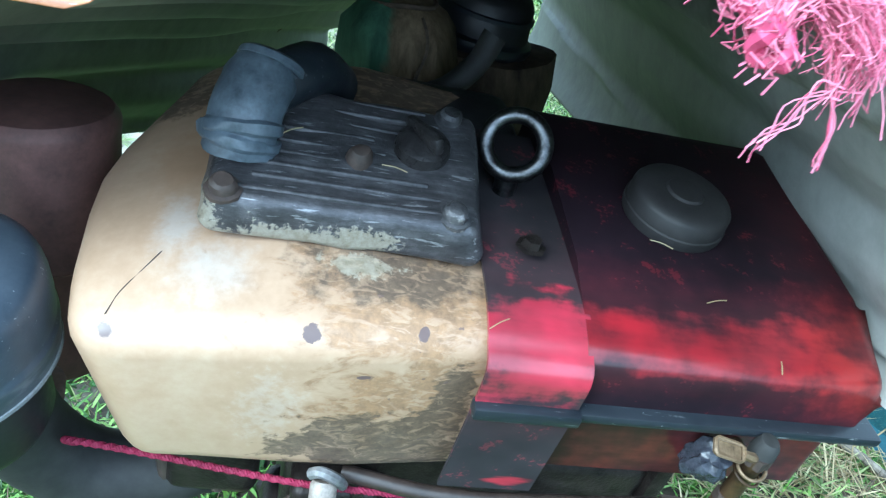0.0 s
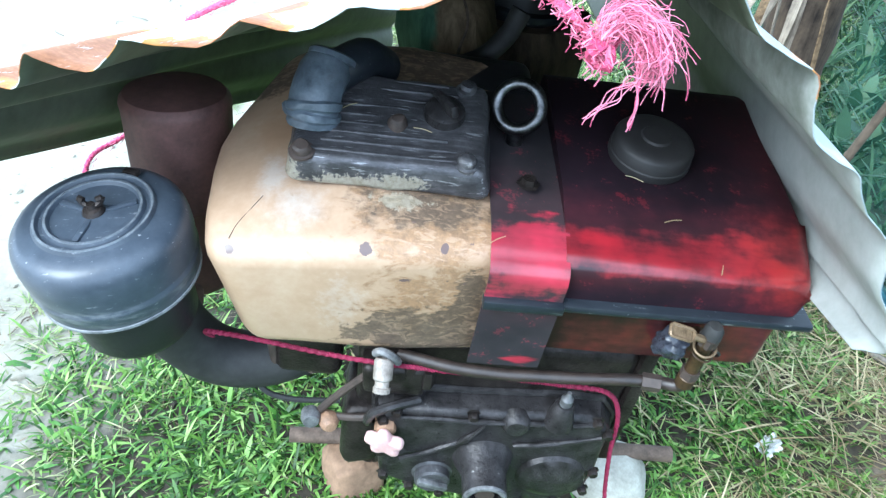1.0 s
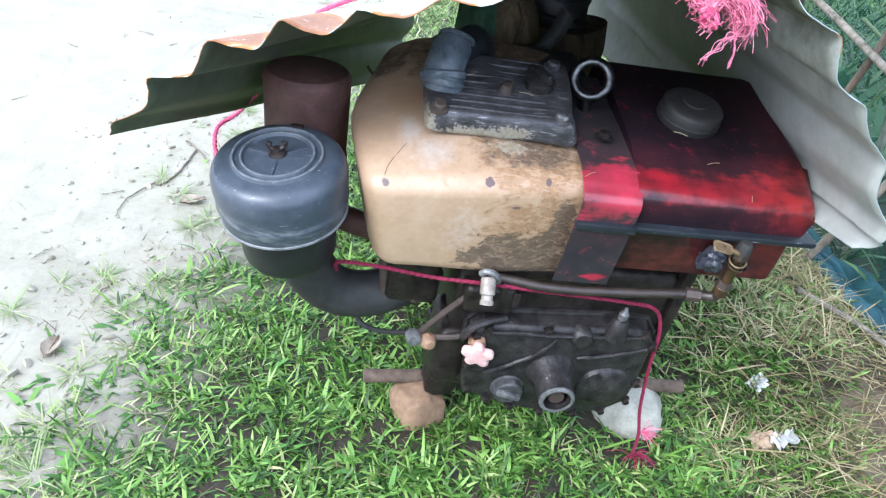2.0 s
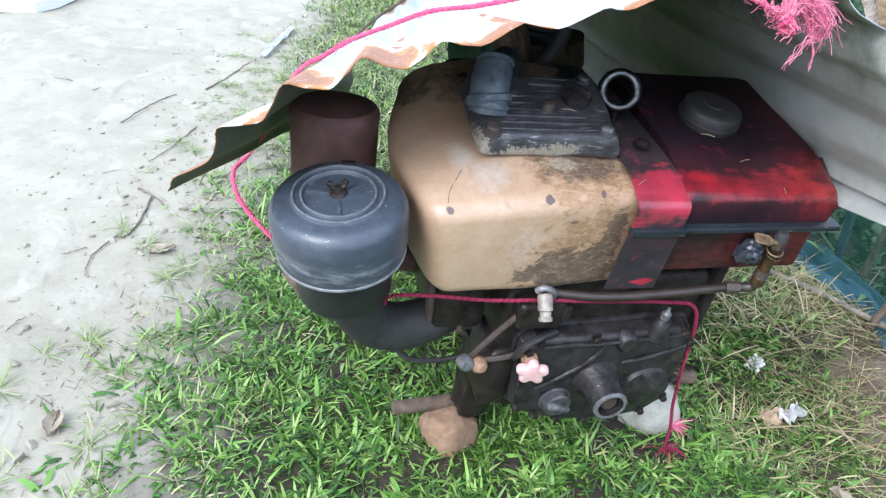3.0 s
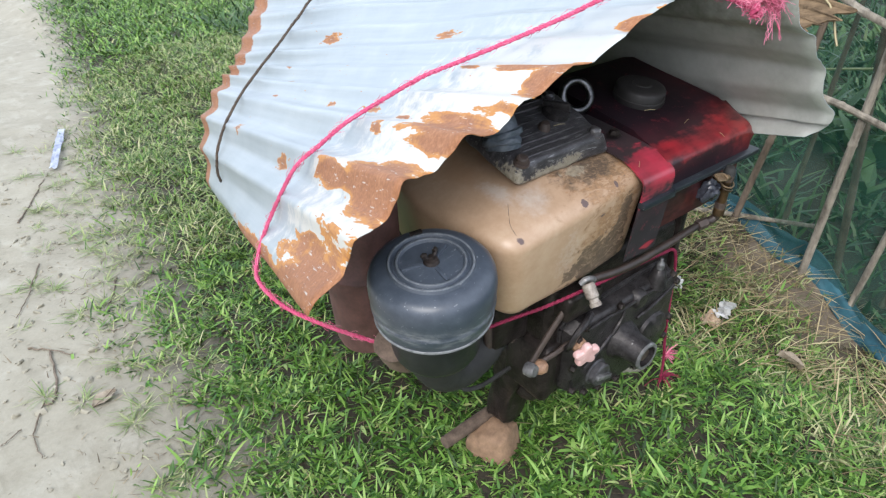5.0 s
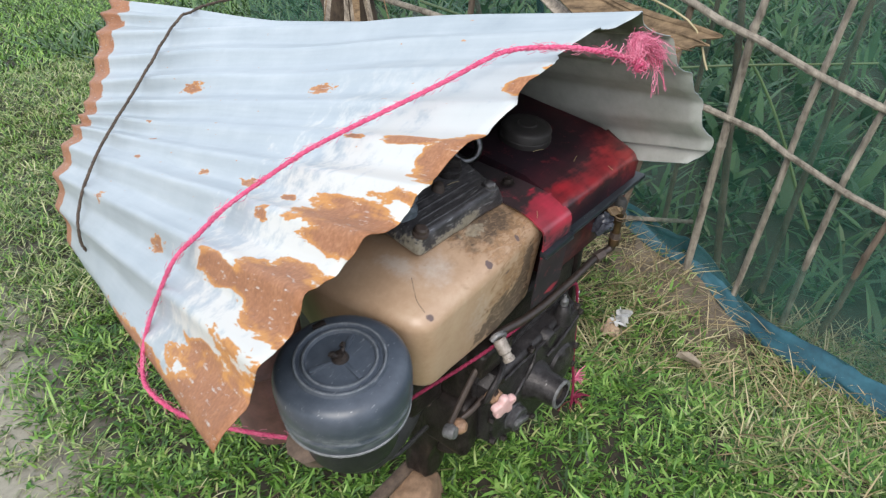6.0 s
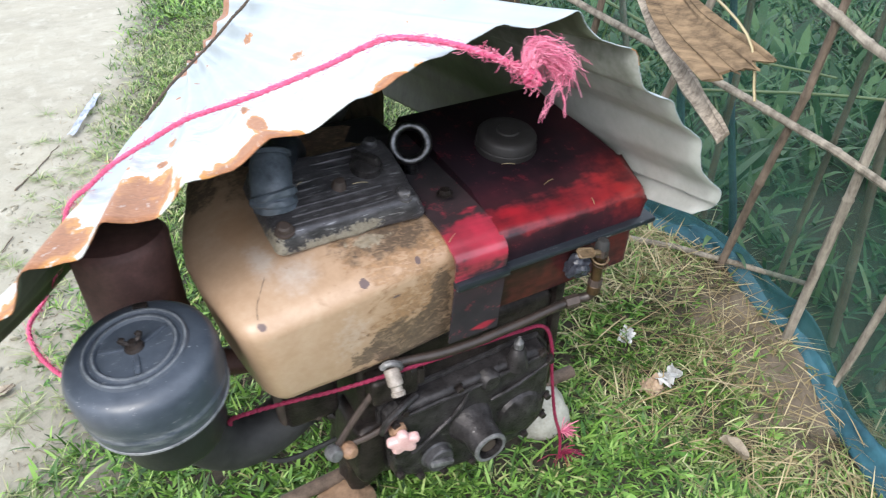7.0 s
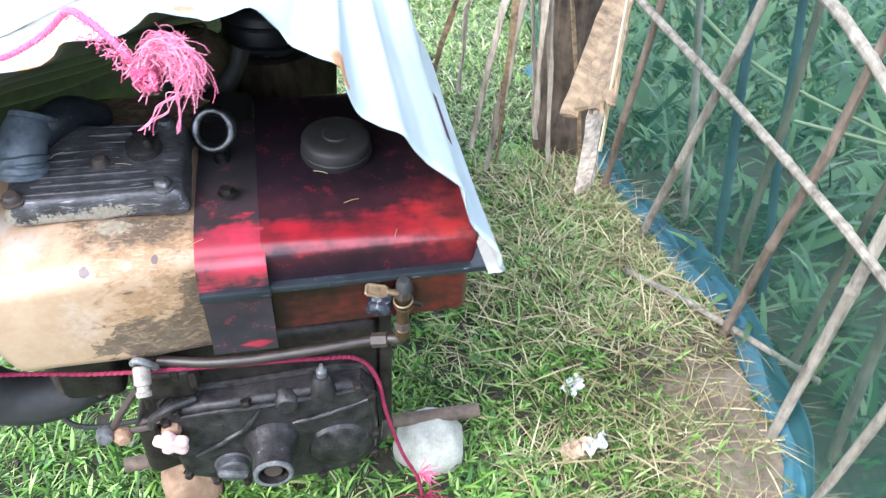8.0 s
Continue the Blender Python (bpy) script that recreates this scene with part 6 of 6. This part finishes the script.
def tarp():
    bm = bmesh.new()
    outline = [(-1.06, 3.34), (-0.99, 3.46), (-0.75, 4.34), (-0.75, 4.49), (-1.0, 6.0), (-3.3, 6.0), (-3.1, 3.0)]
    low = [bm.verts.new((x, y, 0.002)) for x, y in outline]
    high = [bm.verts.new((x, y, 0.05)) for x, y in outline]
    bm.faces.new(high)
    bm.faces.new(low[::-1])
    for k in range(len(outline)):
        n = (k + 1) % len(outline)
        bm.faces.new((low[k], low[n], high[n], high[k]))
    tagged(part("pale_tarp", bm, mottled("pale_tarp_cloth", (0.58, 0.59, 0.58), (0.72, 0.73, 0.72), 6.0, 0.6)), "pale flat tarp lying on the dirt path", "tarp")
    bm = bmesh.new()
    rows = [[bm.verts.new((-0.125 + 0.17 * t + 0.013 * s, 2.82 + 0.5 * t - 0.006 * s, 0.02 + 0.012 * noise.noise(Vector((t * 5, s, 2))))) for s in (-1, -0.3, 0.3, 1)] for t in np.linspace(0, 1, 14)]
    for a, b in zip(rows, rows[1:]):
        for k in range(3):
            bm.faces.new((a[k], a[k + 1], b[k + 1], b[k]))
    bmesh.ops.recalc_face_normals(bm, faces=bm.faces)
    bmesh.ops.solidify(bm, geom=bm.faces[:], thickness=0.002)
    tagged(part("plastic_strip", bm, mottled("blue_white_plastic", (0.07, 0.10, 0.22), (0.52, 0.55, 0.60), 14.0, 0.5)), "blue and white plastic strip on the dirt path", "litter")


tarp()

# ---- grass ----


def blades(name, roots, length, width, lean, seed, material, stiff=1.0):
    """Many bent blades as one mesh; roots is an array of x, y, z."""
    rng = np.random.default_rng(seed)
    n = len(roots)
    ang = rng.uniform(0, 2 * np.pi, n)
    d = np.stack([np.cos(ang), np.sin(ang), np.zeros(n)], 1)
    side = np.stack([-np.sin(ang), np.cos(ang), np.zeros(n)], 1)
    ln = (length[0] + (length[1] - length[0]) * rng.random(n) ** 1.4)[:, None]
    wd = (width[0] + (width[1] - width[0]) * rng.random(n))[:, None]
    le = np.clip(rng.normal(lean, 0.22, n), 0.05, 1.45)[:, None]
    up = np.array([[0, 0, 1.0]])
    curl = rng.uniform(0.0, 0.7, n)[:, None] * stiff
    twist = rng.uniform(-0.5, 0.5, n)[:, None]
    rows = []
    p = roots.copy()
    for k, (f, w) in enumerate(((0.0, 0.75), (0.4, 1.0), (0.75, 0.7))):
        rows.append((p, w))
        t = np.clip(le + curl * (k * 0.6), 0, 1.9)
        step = (0.4, 0.35, 0.25)[k]
        p = p + ln * step * (np.cos(t) * up + np.sin(t) * d)
    side = side + twist * up
    verts = np.empty((n, 7, 3))
    for k, (q, w) in enumerate(rows):
        verts[:, 2 * k] = q - side * wd * w * 0.5
        verts[:, 2 * k + 1] = q + side * wd * w * 0.5
    verts[:, 6] = p
    base = (np.arange(n) * 7)[:, None]
    quads = np.concatenate([base + np.array([[0, 1, 3, 2]]), base + np.array([[2, 3, 5, 4]])])
    tris = base + np.array([[4, 5, 6]])
    me = bpy.data.meshes.new(name)
    me.from_pydata(verts.reshape(-1, 3).tolist(), [], quads.tolist() + tris.tolist())
    me.materials.append(material)
    me.polygons.foreach_set("use_smooth", [True] * len(me.polygons))
    return new(name, me)


def scatter(count, x0, x1, y0, y1, seed, keep):
    rng = np.random.default_rng(seed)
    out = []
    for x, y in zip(rng.uniform(x0, x1, count), rng.uniform(y0, y1, count)):
        k = keep(x, y)
        if k > 0 and rng.random() < k:
            out.append((x, y, land(x, y) - 0.004))
    return np.array(out)


def beside(x, y):
    """Distance across the path's edge, less than nought on the path."""
    return x - 0.22 * y + 0.14


def turf(x, y):
    """How thick the grass stands: none on the path, thin at its edge."""
    side = beside(x, y) + 0.10 * noise.noise(Vector((x * 3.1, y * 3.1, 7))) + 0.05 * noise.noise(Vector((x * 11, y * 11, 2)))
    k = max(0.0, min(1.0, (side + 0.62) / 0.36))
    k = k ** 1.9
    patchy = 0.75 + 0.5 * noise.noise(Vector((x * 4, y * 4, 3)))
    bare = max(0.0, min(1.0, (x - 0.84) / 0.12)) * max(0.0, min(1.0, 1.6 - abs(y - 0.48) * 3.6))
    return max(0.0, min(1.0, k * patchy * (1 - 0.92 * bare)))


def dryness(x, y):
    return max(0.0, min(1.0, (x - 0.46) / 0.6 + 0.45 * noise.noise(Vector((x * 5, y * 5, 11)))))


def rosettes(roots, count, spread, seed):
    """Several blades from each root."""
    rng = np.random.default_rng(seed)
    out = np.repeat(roots, count, axis=0)
    out[:, :2] += rng.normal(0, spread, (len(out), 2))
    return out


def clumped(x, y):
    k = turf(x, y) * (1 - 0.6 * dryness(x, y))
    return k * max(0.12, min(1.0, 0.62 + 1.1 * noise.noise(Vector((x * 13, y * 13, 5)))))


wide = rosettes(scatter(4200, -0.7, 1.05, -0.2, 1.7, 71, clumped), 5, 0.006, 72)
tagged(blades("broad_grass", wide, (0.026, 0.052), (0.0060, 0.0095), 1.15, 73, LEAFY, 1.3), "broad-leaved green grass in low rosettes", "grass", kind="stuff")
near = rosettes(scatter(33000, -0.75, 1.1, -0.25, 1.7, 1, clumped), 6, 0.008, 9)
tagged(blades("grass", near, (0.020, 0.050), (0.0024, 0.0058), 1.08, 2, GRASS), "short green grass with broad blades", "grass", kind="stuff")
tall = scatter(650, -0.7, 1.1, -0.15, 1.7, 21, lambda x, y: turf(x, y) * (1 - 0.5 * dryness(x, y)))
tagged(blades("tall_grass", tall, (0.05, 0.095), (0.003, 0.0055), 0.8, 22, GRASS), "longer grass blades standing among short turf", "grass", kind="stuff")
far = rosettes(scatter(40000, -0.6, 2.2, 1.7, 4.4, 3, turf), 4, 0.010, 19)
tagged(blades("far_grass", far[::2], (0.02, 0.06), (0.0028, 0.006), 0.95, 4, GRASS), "short green grass beyond the sheet", "grass", kind="stuff")
tagged(blades("pale_far_grass", far[1::2], (0.02, 0.075), (0.0022, 0.005), 1.0, 14, TURF), "pale green grass beyond the sheet", "grass", kind="stuff")
distant = scatter(120000, -0.3, 4.0, 4.3, 10.0, 23, turf)
tagged(blades("distant_grass", distant, (0.03, 0.09), (0.005, 0.010), 0.95, 24, GRASS), "green grass in the distance", "grass", kind="stuff")


def rank(x, y):
    """Weeds stand in patches with bare ground between."""
    if x < fence_x(y) + 0.06:
        return 0.0
    return max(0.55, min(1.0, 0.75 + 1.0 * noise.noise(Vector((x * 3.2, y * 3.2, 17)))))


# the lawn goes on behind the walk, and rough grass beyond the weeds
fore = scatter(70000, -1.8, 1.2, -4.0, -0.2, 101, lambda x, y: turf(x, y) if x < (1.1 if y < -0.9 else fence_x(y)) else 0.0)
tagged(blades("front_grass", fore, (0.02, 0.06), (0.004, 0.009), 1.05, 102, GRASS), "short green grass on the near side of the engine", "grass", kind="stuff")
outer = scatter(60000, 0.4, 9.0, -8.0, 11.0, 103, lambda x, y: 0.0 if (x < 5.5 and -2.5 < y < 5.0) or (x < 4.0 and 4.0 < y < 10.0) or x < fence_x(y) + 0.05 or beside(x, y) < 0 else 1.0)
tagged(blades("rough_grass", outer, (0.08, 0.24), (0.014, 0.032), 0.95, 104, WEED), "rough green growth beyond the weeds", "weeds", kind="stuff")
behind = rosettes(scatter(11000, 1.05, 5.5, -2.5, 5.0, 5, rank), 4, 0.012, 51)
tagged(blades("weeds", behind, (0.05, 0.20), (0.006, 0.018), 0.85, 6, WEED), "rank green weeds behind the net", "weeds", kind="stuff")
broad = rosettes(scatter(380, 1.3, 3.2, -1.0, 3.0, 15, rank), 5, 0.02, 52)
tagged(blades("broad_weeds", broad, (0.10, 0.26), (0.02, 0.05), 0.85, 16, WEED), "broad-leaved green weeds behind the net", "weeds", kind="stuff")
bank = scatter(900, 0.70, 1.10, 0.25, 0.95, 81, lambda x, y: 1.0 - min(1.0, math.hypot((x - 0.90) / 0.2, (y - 0.60) / 0.33)))
tagged(blades("bank_straw", bank, (0.04, 0.15), (0.0012, 0.0034), 1.35, 82, CHAFF, 0.4), "dry straw strewn over the bank below the net", "dry grass", kind="stuff")
sere = rosettes(scatter(13000, 0.25, 1.08, -0.25, 1.6, 97, lambda x, y: turf(x, y) * dryness(x, y)), 5, 0.008, 98)
tagged(blades("yellowing_grass", sere, (0.022, 0.06), (0.0018, 0.0045), 1.1, 99, TURF), "yellowing short grass towards the net", "grass", kind="stuff")
dry = scatter(12000, 0.35, 1.12, -0.1, 1.5, 7, lambda x, y: dryness(x, y) * 0.9 * (0.55 if x > 0.90 and 0.26 < y < 0.68 else 1.0))
tagged(blades("dry_grass", dry, (0.05, 0.15), (0.0013, 0.0034), 1.3, 8, STRAW, 0.4), "pale dry straw lying in the grass", "dry grass", kind="stuff")


def margin(x, y):
    """Highest along the edge of the path."""
    side = beside(x, y) + 0.08 * noise.noise(Vector((x * 3, y * 3, 7)))
    return max(0.0, 1 - abs(side + 0.56) / 0.26) ** 1.3


def verge(x, y):
    """Pale thin grass between the turf and the bare path."""
    side = beside(x, y) + 0.10 * noise.noise(Vector((x * 3, y * 3, 7)))
    return 0.8 * max(0.0, 1 - abs(side + 0.40) / 0.22) * max(0.1, min(1.0, 0.5 + 1.2 * noise.noise(Vector((x * 9, y * 9, 33)))))


thatch = scatter(22000, -0.55, 1.05, -0.2, 1.9, 95, lambda x, y: turf(x, y) * (0.45 + 0.55 * dryness(x, y)))
tagged(blades("thatch", thatch, (0.02, 0.065), (0.0007, 0.0017), 1.25, 96, CHAFF, 0.5), "fine dead brown blades mixed into the turf", "dry grass", kind="stuff")
thin = rosettes(scatter(9000, -0.9, 0.75, -0.1, 3.4, 91, verge), 5, 0.010, 92)
tagged(blades("verge_grass", thin, (0.02, 0.06), (0.0014, 0.0036), 1.05, 93, PALE), "pale thin grass along the edge of the path", "grass", kind="stuff")
bits = scatter(44000, -1.2, 0.6, -0.2, 3.5, 31, margin)
tagged(blades("straw_bits", bits, (0.010, 0.042), (0.0008, 0.0024), 1.4, 32, CHAFF, 0.1), "brown chaff strewn along the edge of the path", "chaff", kind="stuff")


def tufts():
    rng = np.random.default_rng(41)
    roots = []
    for x, y in zip(rng.uniform(-1.0, 0.35, 620), rng.uniform(0.1, 3.2, 620)):
        if rng.random() < margin(x, y) * 0.75:
            many = int(rng.integers(24, 90))
            a, r = rng.uniform(0, 2 * np.pi, many), rng.random(many) * 0.010
            roots += [(x + c, y + s, land(x, y) - 0.003) for c, s in zip(r * np.cos(a), r * np.sin(a))]
    roots = np.array(roots)
    tagged(blades("grass_tufts", roots[::2], (0.03, 0.085), (0.0010, 0.0026), 1.3, 42, TUFT), "wiry pale green tufts at the path's edge", "grass", kind="stuff")
    tagged(blades("straw_tufts", roots[1::2], (0.025, 0.07), (0.0009, 0.0022), 1.38, 43, PALE), "bleached dry blades in the tufts at the path's edge", "dry grass", kind="stuff")


tufts()


def hair():
    """A dark fibre stuck to the tan shroud."""
    skin = next(ob for ob in ENG.children if ob.name.startswith("shroud")).data
    tree = BVHTree.FromPolygons([v.co for v in skin.vertices], [q.vertices[:] for q in skin.polygons])
    line = [ENGINE @ (tree.ray_cast(Vector((x, y, 0.2)), Vector((0, 0, -1)))[0] + Vector((0, 0, 0.0007))) for x, y in ((-0.050, 0.058), (-0.060, 0.045), (-0.069, 0.032), (-0.074, 0.016))]
    tagged(part("fibre", tube(glide(line, 12), 0.0003, 5), BLACK), "thin dark fibre stuck to the tan shroud", "fibre")


def flecks():
    """Bits of dry straw lying on the engine."""
    spots = [(0.02, 0.125, rocker_top(0.125) + 0.003, 40), (0.09, 0.105, rocker_top(0.105) + 0.003, -20), (0.33, 0.05, 0.0155, 15), (0.375, 0.012, -0.004, 70), (0.163, 0.012, 0.006, 35), (0.30, 0.10, 0.0235, -30)]
    for x, y, z, turn in spots:
        d = Vector((math.cos(radians(turn)), math.sin(radians(turn)), 0.05)) * 0.009
        at = Vector((x, y, z + 0.001))
        line = [ENGINE @ q for q in (at - d, at + Vector((0, 0, 0.0012)), at + d)]
        ob = part("straw_fleck", tube(glide(line, 5), 0.00042, 5), STRAW)
        tagged(ob, "pale bit of dry straw lying on the engine", "straw", "straw flecks")


hair()
flecks()
